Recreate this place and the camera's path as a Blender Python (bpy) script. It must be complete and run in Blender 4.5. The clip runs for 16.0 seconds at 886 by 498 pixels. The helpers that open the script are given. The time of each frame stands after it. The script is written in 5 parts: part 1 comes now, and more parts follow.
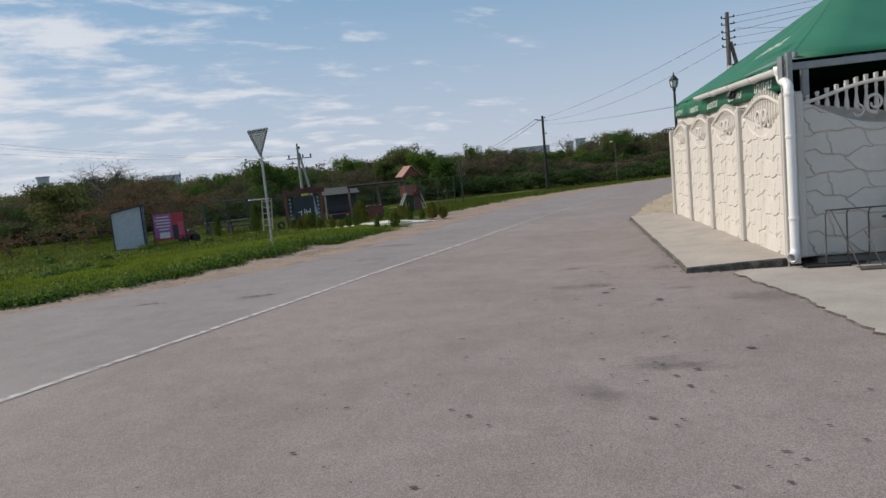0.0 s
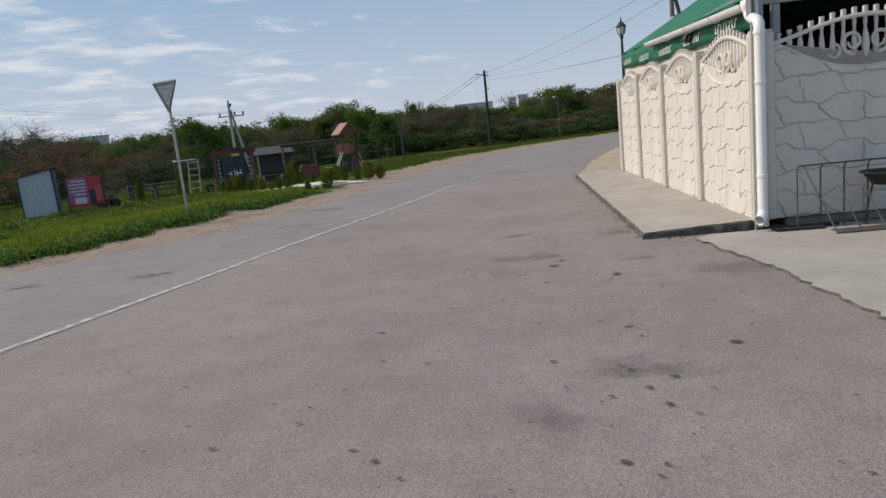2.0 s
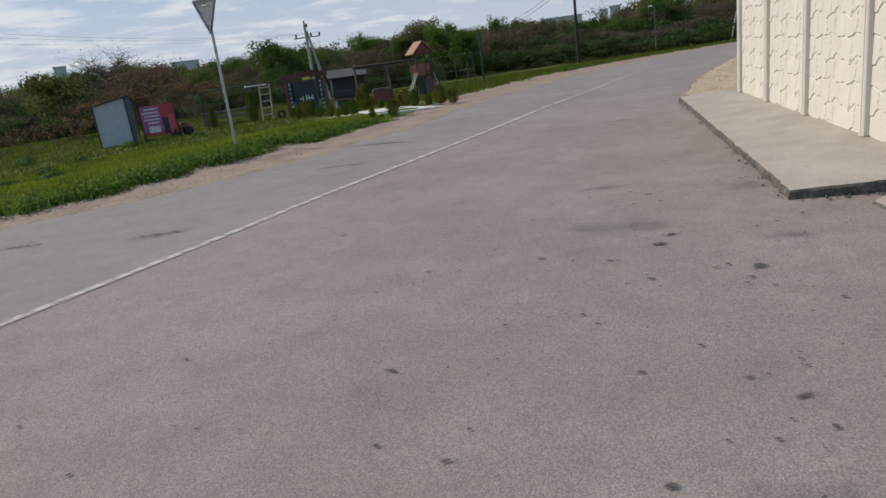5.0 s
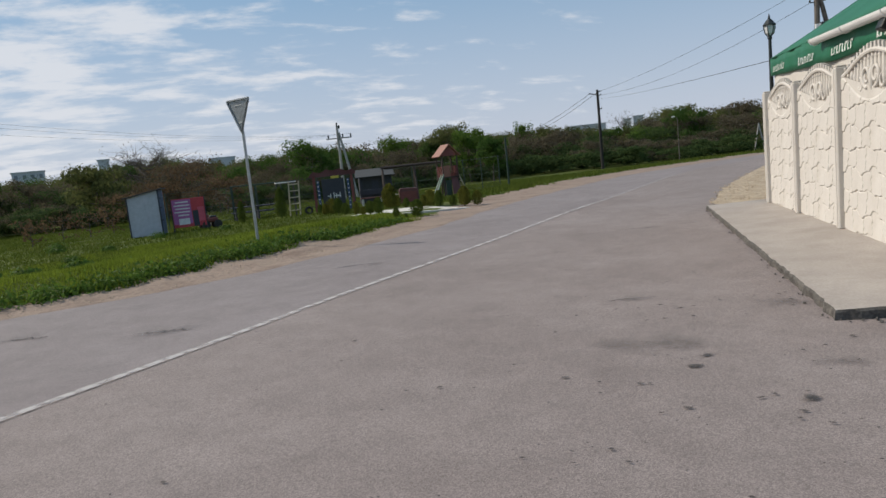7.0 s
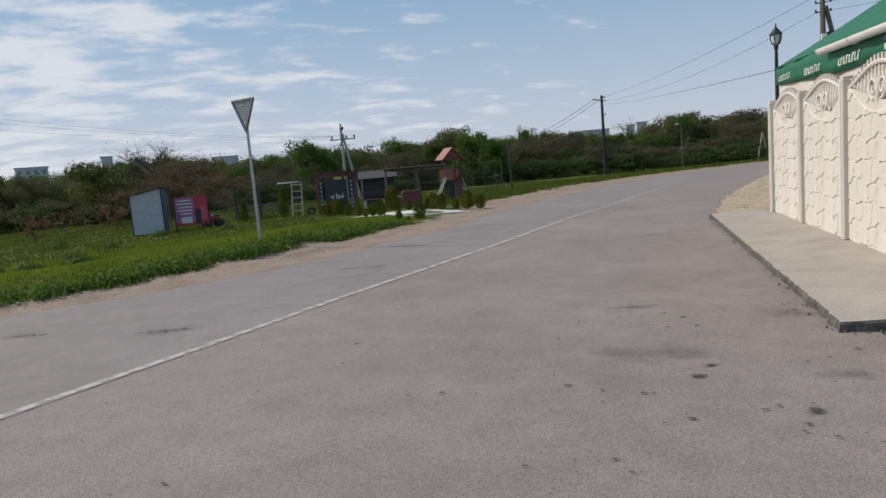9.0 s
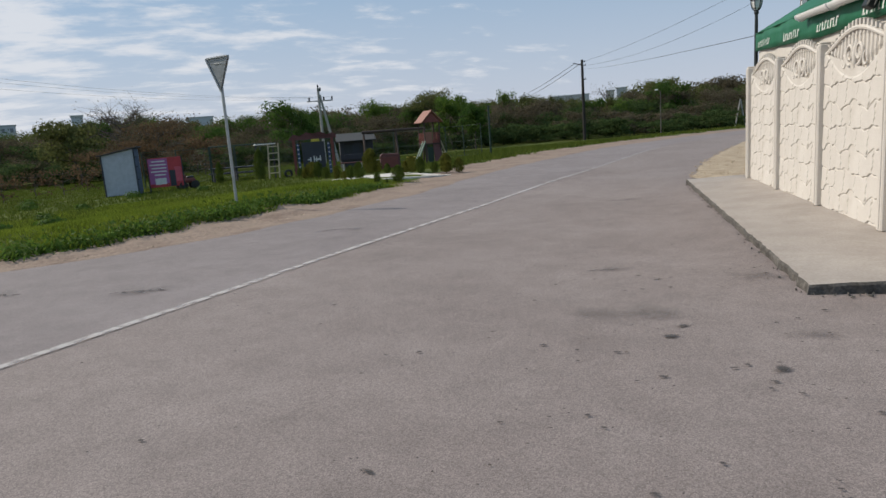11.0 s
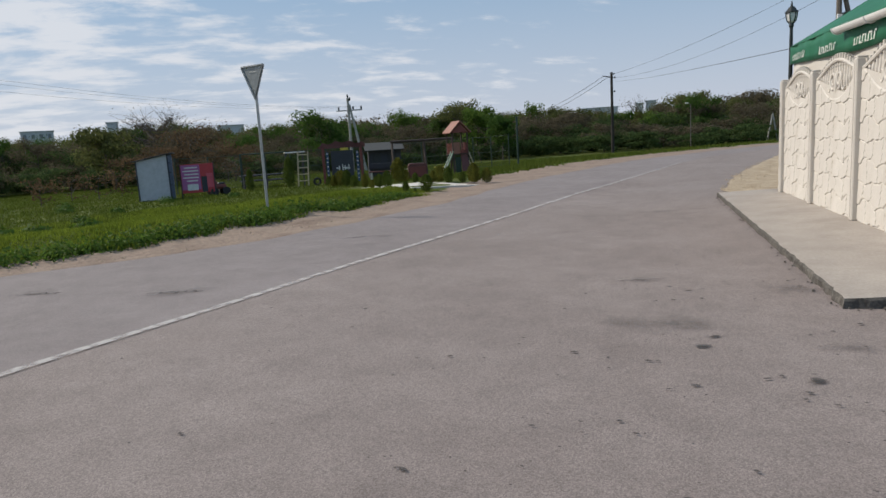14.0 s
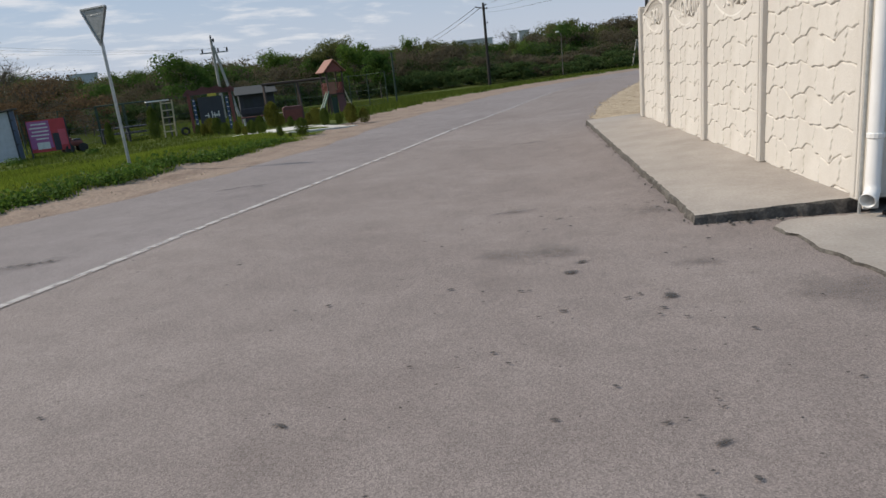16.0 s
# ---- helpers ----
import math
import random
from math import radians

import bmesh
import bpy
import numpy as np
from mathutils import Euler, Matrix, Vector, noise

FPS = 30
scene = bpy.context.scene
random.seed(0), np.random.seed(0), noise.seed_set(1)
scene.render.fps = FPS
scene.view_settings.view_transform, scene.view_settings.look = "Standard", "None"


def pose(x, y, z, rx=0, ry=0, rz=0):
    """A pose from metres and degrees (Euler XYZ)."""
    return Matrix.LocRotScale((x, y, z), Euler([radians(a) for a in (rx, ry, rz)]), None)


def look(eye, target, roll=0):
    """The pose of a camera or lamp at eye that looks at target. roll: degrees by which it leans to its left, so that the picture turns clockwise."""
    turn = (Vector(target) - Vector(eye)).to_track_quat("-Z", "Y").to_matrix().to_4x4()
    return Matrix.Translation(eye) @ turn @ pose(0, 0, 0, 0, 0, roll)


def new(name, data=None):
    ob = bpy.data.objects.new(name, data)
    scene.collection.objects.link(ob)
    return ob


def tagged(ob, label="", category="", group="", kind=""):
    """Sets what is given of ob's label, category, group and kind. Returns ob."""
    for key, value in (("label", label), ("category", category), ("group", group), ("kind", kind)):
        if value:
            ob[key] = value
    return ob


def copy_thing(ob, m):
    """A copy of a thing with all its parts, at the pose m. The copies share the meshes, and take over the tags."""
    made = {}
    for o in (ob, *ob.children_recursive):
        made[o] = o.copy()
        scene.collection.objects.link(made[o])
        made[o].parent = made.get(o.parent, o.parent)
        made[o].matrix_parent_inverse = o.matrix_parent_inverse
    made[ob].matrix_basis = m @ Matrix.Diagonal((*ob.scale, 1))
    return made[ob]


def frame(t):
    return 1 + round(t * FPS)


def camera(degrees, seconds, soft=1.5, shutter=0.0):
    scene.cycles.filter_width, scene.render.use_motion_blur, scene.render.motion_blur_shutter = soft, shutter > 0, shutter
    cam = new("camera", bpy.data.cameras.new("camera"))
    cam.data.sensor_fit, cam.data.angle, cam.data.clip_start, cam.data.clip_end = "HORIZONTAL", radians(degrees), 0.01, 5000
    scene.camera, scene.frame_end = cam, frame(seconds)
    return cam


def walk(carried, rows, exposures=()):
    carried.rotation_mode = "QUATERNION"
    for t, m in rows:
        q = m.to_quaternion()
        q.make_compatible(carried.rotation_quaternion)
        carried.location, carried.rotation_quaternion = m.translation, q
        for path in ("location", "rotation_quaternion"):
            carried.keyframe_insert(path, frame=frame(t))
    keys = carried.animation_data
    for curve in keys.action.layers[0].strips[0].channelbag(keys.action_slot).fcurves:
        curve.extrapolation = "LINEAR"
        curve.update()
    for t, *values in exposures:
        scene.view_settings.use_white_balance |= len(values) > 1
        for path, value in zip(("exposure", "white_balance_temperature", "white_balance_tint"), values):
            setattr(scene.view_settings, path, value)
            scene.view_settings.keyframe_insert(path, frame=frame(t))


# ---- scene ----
cam = camera(67.2, 16.0)
PATH = [
    (0, (-0.409, -0.564, 1.496), (-0.766, 1.392, 1.288), -5.5),
    (0.5, (-0.33, -0.269, 1.458), (-0.63, 1.695, 1.225), -5.4),
    (1, (-0.357, 0.089, 1.473), (-0.746, 2.046, 1.339), -4.5),
    (1.5, (-0.4, 0.414, 1.454), (-0.694, 2.361, 1.102), -4.7),
    (2, (-0.374, 0.674, 1.445), (-0.58, 2.633, 1.098), -6.1),
    (2.5, (-0.357, 1.062, 1.445), (-0.727, 2.995, 1.092), -4.6),
    (3, (-0.332, 1.34, 1.437), (-0.678, 3.241, 0.921), -6.4),
    (3.5, (-0.293, 1.667, 1.427), (-0.56, 3.574, 0.888), -7.0),
    (4, (-0.432, 1.985, 1.424), (-0.768, 3.915, 1.018), -3.9),
    (4.5, (-0.373, 2.283, 1.435), (-0.891, 4.158, 0.971), -7.7),
    (5, (-0.351, 2.61, 1.43), (-0.821, 4.476, 0.886), -7.6),
    (7.5, (-0.378, 2.944, 1.431), (-0.936, 4.853, 1.216), -5.6),
    (8, (-0.346, 2.938, 1.401), (-0.966, 4.824, 1.155), -6.4),
    (8.5, (-0.392, 2.953, 1.443), (-0.913, 4.866, 1.18), -5.8),
    (9, (-0.399, 2.948, 1.445), (-0.919, 4.864, 1.203), -4.9),
    (9.5, (-0.386, 2.941, 1.428), (-0.941, 4.848, 1.194), -5.4),
    (10, (-0.386, 2.946, 1.422), (-0.88, 4.856, 1.097), -4.3),
    (12.5, (-0.43, 2.911, 1.42), (-0.88, 4.826, 1.061), -4.3),
    (13, (-0.434, 2.882, 1.422), (-0.907, 4.803, 1.126), -4.6),
    (13.5, (-0.423, 2.862, 1.422), (-0.95, 4.772, 1.147), -3.4),
    (14, (-0.436, 2.872, 1.4), (-0.969, 4.774, 1.084), -3.5),
    (14.5, (-0.424, 2.895, 1.427), (-0.985, 4.788, 1.109), -3.9),
    (15, (-0.438, 2.852, 1.407), (-0.942, 4.765, 1.111), -3.4),
    (15.5, (-0.425, 2.857, 1.405), (-0.88, 4.77, 1.042), -3.8),
    (16, (-0.328, 2.923, 1.418), (-0.546, 4.842, 0.898), -6.2),
]
walk(cam, [(t, look(eye, target, roll)) for t, eye, target, roll in PATH])

# ---- world, sun, exposure ----
SUN_AZ, SUN_EL = -84.0, 41.0     # degrees from +y towards +x, and above the horizon
sun_dir = Vector((math.sin(radians(SUN_AZ)) * math.cos(radians(SUN_EL)), math.cos(radians(SUN_AZ)) * math.cos(radians(SUN_EL)), math.sin(radians(SUN_EL))))
sun = new("sun", bpy.data.lights.new("sun", "SUN"))
sun.data.energy, sun.data.angle, sun.data.color = 3.75, radians(0.9), (1.0, 0.9, 0.77)
sun.matrix_world = look((0, 0, 60), Vector((0, 0, 60)) - sun_dir)
scene.view_settings.exposure = 0.0

world = bpy.data.worlds.new("sky")
scene.world = world
world.use_nodes = True


def link_nodes(tree, a, b):
    tree.links.new(a, b)


def build_sky():
    t = world.node_tree
    n = t.nodes
    n.clear()
    out, bg = n.new("ShaderNodeOutputWorld"), n.new("ShaderNodeBackground")
    sky = n.new("ShaderNodeTexSky")
    sky.sky_type, sky.sun_disc = "NISHITA", False
    sky.sun_elevation, sky.sun_rotation = radians(SUN_EL), radians(SUN_AZ)
    sky.air_density, sky.dust_density, sky.ozone_density = 1.0, 0.3, 2.4
    co, sep = n.new("ShaderNodeTexCoord"), n.new("ShaderNodeSeparateXYZ")
    link_nodes(t, co.outputs["Generated"], sep.inputs[0])
    lift = n.new("ShaderNodeMath")
    lift.operation, lift.inputs[1].default_value = "ADD", 0.2
    link_nodes(t, sep.outputs["Z"], lift.inputs[0])
    low = n.new("ShaderNodeMath")
    low.operation, low.inputs[1].default_value = "MAXIMUM", 0.05
    link_nodes(t, lift.outputs[0], low.inputs[0])
    comb = n.new("ShaderNodeCombineXYZ")
    for axis in ("X", "Y"):
        dv = n.new("ShaderNodeMath")
        dv.operation = "DIVIDE"
        link_nodes(t, sep.outputs[axis], dv.inputs[0])
        link_nodes(t, low.outputs[0], dv.inputs[1])
        link_nodes(t, dv.outputs[0], comb.inputs[axis])
    rot = n.new("ShaderNodeMapping")
    rot.vector_type = "TEXTURE"
    rot.inputs["Rotation"].default_value = (0, 0, radians(33))
    rot.inputs["Scale"].default_value = (1.15, 0.66, 1.0)
    rot.inputs["Location"].default_value = (CLOUD_X, CLOUD_Y, 0)
    link_nodes(t, comb.outputs[0], rot.inputs[0])
    puffs = n.new("ShaderNodeTexNoise")
    puffs.inputs["Scale"].default_value, puffs.inputs["Detail"].default_value = 3.6, 9
    puffs.inputs["Roughness"].default_value, puffs.inputs["Distortion"].default_value = 0.6, 0.2
    link_nodes(t, rot.outputs[0], puffs.inputs["Vector"])
    banks = n.new("ShaderNodeTexNoise")
    banks.inputs["Scale"].default_value, banks.inputs["Detail"].default_value = 0.42, 3
    link_nodes(t, rot.outputs[0], banks.inputs["Vector"])
    both = n.new("ShaderNodeMath")
    both.operation = "MULTIPLY_ADD"
    both.inputs[1].default_value = 0.6
    link_nodes(t, banks.outputs["Fac"], both.inputs[0])
    link_nodes(t, puffs.outputs["Fac"], both.inputs[2])
    # more cloud to the west (towards -x), where the sun stands
    west = n.new("ShaderNodeMath")
    west.operation, west.inputs[1].default_value = "MULTIPLY_ADD", -0.36
    link_nodes(t, sep.outputs["X"], west.inputs[0])
    link_nodes(t, both.outputs[0], west.inputs[2])
    ramp = n.new("ShaderNodeMapRange")
    ramp.interpolation_type = "SMOOTHSTEP"
    ramp.inputs["From Min"].default_value, ramp.inputs["From Max"].default_value = 0.9, 1.14
    ramp.inputs["To Max"].default_value = 0.8
    link_nodes(t, west.outputs[0], ramp.inputs["Value"])
    # milky haze towards the horizon
    haze = n.new("ShaderNodeMapRange")
    haze.inputs["From Min"].default_value, haze.inputs["From Max"].default_value = 0.0, 0.26
    haze.inputs["To Min"].default_value, haze.inputs["To Max"].default_value = 0.85, 0.0
    link_nodes(t, sep.outputs["Z"], haze.inputs["Value"])
    clear = n.new("ShaderNodeMix")
    clear.data_type = "RGBA"
    clear.inputs["Factor"].default_value, clear.inputs["B"].default_value = 0.65, CLEAR_BLUE
    link_nodes(t, sky.outputs[0], clear.inputs["A"])
    veil = n.new("ShaderNodeMix")
    veil.data_type = "RGBA"
    veil.inputs["B"].default_value = HAZE
    link_nodes(t, haze.outputs[0], veil.inputs["Factor"])
    link_nodes(t, clear.outputs["Result"], veil.inputs["A"])
    mix = n.new("ShaderNodeMix")
    mix.data_type = "RGBA"
    mix.inputs["B"].default_value = CLOUD_WHITE
    link_nodes(t, ramp.outputs[0], mix.inputs["Factor"])
    link_nodes(t, veil.outputs["Result"], mix.inputs["A"])
    link_nodes(t, mix.outputs["Result"], bg.inputs["Color"])
    bg.inputs["Strength"].default_value = 0.077
    link_nodes(t, bg.outputs[0], out.inputs["Surface"])


CLOUD_X, CLOUD_Y = 0.6, 1.3
CLOUD_WHITE = (9.8, 10.0, 10.5, 1)
HAZE = (7.5, 7.8, 9.0, 1)
CLEAR_BLUE = (3.9, 6.25, 8.8, 1)
build_sky()


# ---- materials ----
def material(name, dark, light, scale=8.0, rough=0.8, bump=0.0, bump_scale=60.0, metal=0.0, fine=0.0, stain=None, stain_scale=1.2, island=0.0, spec=0.5, dist=0.01):
    """Two colours mixed by coarse and fine noise, optional stains, relief, and a tone that varies from piece to piece."""
    m = bpy.data.materials.new(name)
    m.use_nodes = True
    t = m.node_tree
    n = t.nodes
    b = n["Principled BSDF"]
    b.inputs["Roughness"].default_value, b.inputs["Metallic"].default_value = rough, metal
    b.inputs["Specular IOR Level"].default_value = spec
    co = n.new("ShaderNodeTexCoord")
    n1 = n.new("ShaderNodeTexNoise")
    n1.inputs["Scale"].default_value, n1.inputs["Detail"].default_value, n1.inputs["Roughness"].default_value = scale, 6, 0.65
    t.links.new(co.outputs["Object"], n1.inputs["Vector"])
    ramp = n.new("ShaderNodeMapRange")
    ramp.inputs["From Min"].default_value, ramp.inputs["From Max"].default_value = 0.32, 0.68
    t.links.new(n1.outputs["Fac"], ramp.inputs["Value"])
    mix = n.new("ShaderNodeMix")
    mix.data_type = "RGBA"
    mix.inputs["A"].default_value, mix.inputs["B"].default_value = (*dark, 1), (*light, 1)
    t.links.new(ramp.outputs[0], mix.inputs["Factor"])
    colour = mix.outputs["Result"]
    n2 = n.new("ShaderNodeTexNoise")
    n2.inputs["Scale"].default_value, n2.inputs["Detail"].default_value = bump_scale, 3
    t.links.new(co.outputs["Object"], n2.inputs["Vector"])
    if fine:
        g = n.new("ShaderNodeMapRange")
        g.inputs["From Min"].default_value, g.inputs["From Max"].default_value = 0.3, 0.7
        g.inputs["To Min"].default_value, g.inputs["To Max"].default_value = 1 - fine, 1 + fine
        t.links.new(n2.outputs["Fac"], g.inputs["Value"])
        s = n.new("ShaderNodeVectorMath")
        s.operation = "SCALE"
        t.links.new(colour, s.inputs[0])
        t.links.new(g.outputs[0], s.inputs["Scale"])
        colour = s.outputs[0]
    if stain:
        n3 = n.new("ShaderNodeTexNoise")
        n3.inputs["Scale"].default_value, n3.inputs["Detail"].default_value, n3.inputs["Roughness"].default_value = stain_scale, 8, 0.7
        t.links.new(co.outputs["Object"], n3.inputs["Vector"])
        r3 = n.new("ShaderNodeMapRange")
        r3.inputs["From Min"].default_value, r3.inputs["From Max"].default_value = 0.52, 0.72
        r3.inputs["To Max"].default_value = stain[3]
        t.links.new(n3.outputs["Fac"], r3.inputs["Value"])
        m3 = n.new("ShaderNodeMix")
        m3.data_type = "RGBA"
        m3.inputs["B"].default_value = (*stain[:3], 1)
        t.links.new(colour, m3.inputs["A"])
        t.links.new(r3.outputs[0], m3.inputs["Factor"])
        colour = m3.outputs["Result"]
    if island:
        geo = n.new("ShaderNodeNewGeometry")
        g = n.new("ShaderNodeMapRange")
        g.inputs["To Min"].default_value, g.inputs["To Max"].default_value = 1 - island, 1 + island
        t.links.new(geo.outputs["Random Per Island"], g.inputs["Value"])
        s = n.new("ShaderNodeVectorMath")
        s.operation = "SCALE"
        t.links.new(colour, s.inputs[0])
        t.links.new(g.outputs[0], s.inputs["Scale"])
        colour = s.outputs[0]
    t.links.new(colour, b.inputs["Base Color"])
    if bump:
        bp = n.new("ShaderNodeBump")
        bp.inputs["Strength"].default_value, bp.inputs["Distance"].default_value = bump, dist
        t.links.new(n2.outputs["Fac"], bp.inputs["Height"])
        t.links.new(bp.outputs[0], b.inputs["Normal"])
    return m


def asphalt_material(name, dark, light, grain):
    m = material(name, dark, light, 0.4, 0.88, 0.5, 150, fine=0.0, spec=0.3, dist=0.006)
    t = m.node_tree
    n = t.nodes
    b = n["Principled BSDF"]
    colour = b.inputs["Base Color"].links[0].from_socket
    co = n.new("ShaderNodeTexCoord")
    # pale aggregate showing in dark binder
    v = n.new("ShaderNodeTexVoronoi")
    v.inputs["Scale"].default_value = 165
    t.links.new(co.outputs["Object"], v.inputs["Vector"])
    bw = n.new("ShaderNodeRGBToBW")
    t.links.new(v.outputs["Color"], bw.inputs[0])
    g = n.new("ShaderNodeMapRange")
    g.inputs["From Min"].default_value, g.inputs["From Max"].default_value = 0.15, 0.9
    g.inputs["To Min"].default_value, g.inputs["To Max"].default_value = 1 - grain, 1 + 1.25 * grain
    t.links.new(bw.outputs[0], g.inputs["Value"])
    # blotches of a hand's breadth and of a stride
    n3 = n.new("ShaderNodeTexNoise")
    n3.inputs["Scale"].default_value, n3.inputs["Detail"].default_value, n3.inputs["Roughness"].default_value = 2.6, 8, 0.72
    t.links.new(co.outputs["Object"], n3.inputs["Vector"])
    r3 = n.new("ShaderNodeMapRange")
    r3.inputs["From Min"].default_value, r3.inputs["From Max"].default_value = 0.3, 0.72
    r3.inputs["To Min"].default_value, r3.inputs["To Max"].default_value = 1.1, 0.86
    t.links.new(n3.outputs["Fac"], r3.inputs["Value"])
    mul = n.new("ShaderNodeMath")
    mul.operation = "MULTIPLY"
    t.links.new(g.outputs[0], mul.inputs[0])
    t.links.new(r3.outputs[0], mul.inputs[1])
    s = n.new("ShaderNodeVectorMath")
    s.operation = "SCALE"
    t.links.new(colour, s.inputs[0])
    t.links.new(mul.outputs[0], s.inputs["Scale"])
    t.links.new(s.outputs[0], b.inputs["Base Color"])
    return m


def decal_material(name, colour, strength, scale, threshold, soft=0.12, radial=True):
    """A thin stain or worn paint on the road: noise-broken cover, fading to its rim."""
    m = bpy.data.materials.new(name)
    m.use_nodes = True
    t = m.node_tree
    n = t.nodes
    b = n["Principled BSDF"]
    b.inputs["Base Color"].default_value, b.inputs["Roughness"].default_value = (*colour, 1), 0.85
    co = n.new("ShaderNodeTexCoord")
    n1 = n.new("ShaderNodeTexNoise")
    n1.inputs["Scale"].default_value, n1.inputs["Detail"].default_value = scale, 5
    t.links.new(co.outputs["Object"], n1.inputs["Vector"])
    value = n1.outputs["Fac"]
    if radial:
        uv = n.new("ShaderNodeUVMap")
        ln = n.new("ShaderNodeVectorMath")
        ln.operation = "LENGTH"
        t.links.new(uv.outputs[0], ln.inputs[0])
        sub = n.new("ShaderNodeMath")
        sub.operation = "MULTIPLY_ADD"
        sub.inputs[1].default_value = -0.55
        t.links.new(ln.outputs["Value"], sub.inputs[0])
        t.links.new(value, sub.inputs[2])
        value = sub.outputs[0]
    r = n.new("ShaderNodeMapRange")
    r.inputs["From Min"].default_value, r.inputs["From Max"].default_value = threshold, threshold + soft
    r.inputs["To Max"].default_value = strength
    t.links.new(value, r.inputs["Value"])
    t.links.new(r.outputs[0], b.inputs["Alpha"])
    return m


M_ASPHALT = asphalt_material("asphalt", (0.207, 0.171, 0.158), (0.262, 0.221, 0.206), 0.28)
M_LANE = asphalt_material("smooth_asphalt", (0.203, 0.174, 0.169), (0.25, 0.218, 0.213), 0.17)
M_LINE = decal_material("road_paint", (0.55, 0.52, 0.5), 0.68, 7, 0.26, 0.3, radial=False)
M_STAIN = decal_material("oil_stain", (0.04, 0.037, 0.036), 0.75, 14, 0.05, 0.25)
M_SOFT = decal_material("damp_stain", (0.08, 0.072, 0.07), 0.3, 5, 0.02, 0.55)
M_CRACK = decal_material("crack_filler", (0.06, 0.055, 0.053), 0.6, 20, 0.36, 0.2, radial=False)
M_CONCRETE = material("concrete", (0.3, 0.262, 0.23), (0.385, 0.342, 0.303), 1.6, 0.9, 0.35, 45, fine=0.1, stain=(0.25, 0.215, 0.18, 0.5))
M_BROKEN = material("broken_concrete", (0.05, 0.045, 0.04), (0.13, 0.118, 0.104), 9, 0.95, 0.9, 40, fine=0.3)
M_GROUND = material("meadow_soil", (0.055, 0.075, 0.018), (0.095, 0.115, 0.03), 0.5, 0.95, 0.3, 9, fine=0.35, stain=(0.14, 0.12, 0.05, 0.6), stain_scale=0.22, spec=0.05, dist=0.02)
M_DIRT = material("dry_dirt", (0.19, 0.132, 0.098), (0.325, 0.245, 0.19), 1.2, 0.95, 0.9, 14, fine=0.16, stain=(0.2, 0.145, 0.1, 0.7), dist=0.03)
M_GRAVEL = material("yellow_gravel", (0.33, 0.25, 0.165), (0.5, 0.4, 0.28), 3, 0.95, 1.0, 26, fine=0.25, dist=0.03)
M_WHITE = material("cream_paint", (0.545, 0.51, 0.462), (0.615, 0.58, 0.53), 1.3, 0.75, 0.35, 70, fine=0.04, stain=(0.46, 0.42, 0.36, 0.45), stain_scale=1.7, dist=0.006)
M_PLASTIC = material("white_plastic", (0.74, 0.73, 0.71), (0.8, 0.79, 0.77), 3, 0.35, stain=(0.6, 0.57, 0.52, 0.4))
M_STEEL = material("grey_steel", (0.22, 0.235, 0.24), (0.32, 0.335, 0.34), 6, 0.5, metal=0.5)
M_GREEN = material("green_tarpaulin", (0.004, 0.1, 0.045), (0.008, 0.135, 0.062), 1.2, 0.6, 0.25, 22, stain=(0.02, 0.12, 0.07, 0.4), dist=0.01)
M_LETTER = material("white_print", (0.7, 0.72, 0.68), (0.78, 0.8, 0.76), 30, 0.7)
M_DARKWOOD = material("dark_interior", (0.03, 0.026, 0.022), (0.05, 0.043, 0.037), 3, 0.9)
M_BLACK = material("black_iron", (0.018, 0.022, 0.022), (0.035, 0.04, 0.04), 12, 0.5, metal=0.3)
M_GALV = material("galvanised_steel", (0.33, 0.34, 0.34), (0.47, 0.48, 0.47), 14, 0.5, metal=0.55)
M_POLE = material("tarred_pole", (0.014, 0.012, 0.011), (0.035, 0.03, 0.026), 5, 0.85, 0.5, 40)
M_OLDPOLE = material("weathered_pole", (0.09, 0.078, 0.066), (0.17, 0.15, 0.13), 4, 0.9, 0.4, 40)
M_CPOLE = material("concrete_pole", (0.27, 0.26, 0.24), (0.4, 0.385, 0.36), 4, 0.9, 0.4, 40)
M_GLASS = material("lamp_glass", (0.55, 0.56, 0.55), (0.65, 0.66, 0.65), 5, 0.2)
def see_through(m, share):
    """Leaves and blades let some of the light that falls on them through."""
    t = m.node_tree
    n = t.nodes
    b, out = n["Principled BSDF"], n["Material Output"]
    thin, mix = n.new("ShaderNodeBsdfTranslucent"), n.new("ShaderNodeMixShader")
    mix.inputs[0].default_value = share
    t.links.new(b.inputs["Base Color"].links[0].from_socket, thin.inputs["Color"])
    t.links.new(b.outputs[0], mix.inputs[1])
    t.links.new(thin.outputs[0], mix.inputs[2])
    t.links.new(mix.outputs[0], out.inputs["Surface"])
    return m


M_BLADE = see_through(material("grass_blades", (0.118, 0.165, 0.018), (0.178, 0.228, 0.029), 0.5, 0.75, island=0.22, spec=0.15, stain=(0.175, 0.17, 0.04, 0.6), stain_scale=0.3), 0.5)
M_ROUGH = see_through(material("rough_grass_blades", (0.066, 0.095, 0.017), (0.12, 0.15, 0.03), 0.5, 0.9, island=0.14, spec=0.0, stain=(0.11, 0.11, 0.035, 0.6), stain_scale=0.4), 0.4)
M_WEED = see_through(material("weed_leaves", (0.06, 0.115, 0.018), (0.105, 0.175, 0.03), 1.1, 0.7, island=0.3, spec=0.2), 0.4)


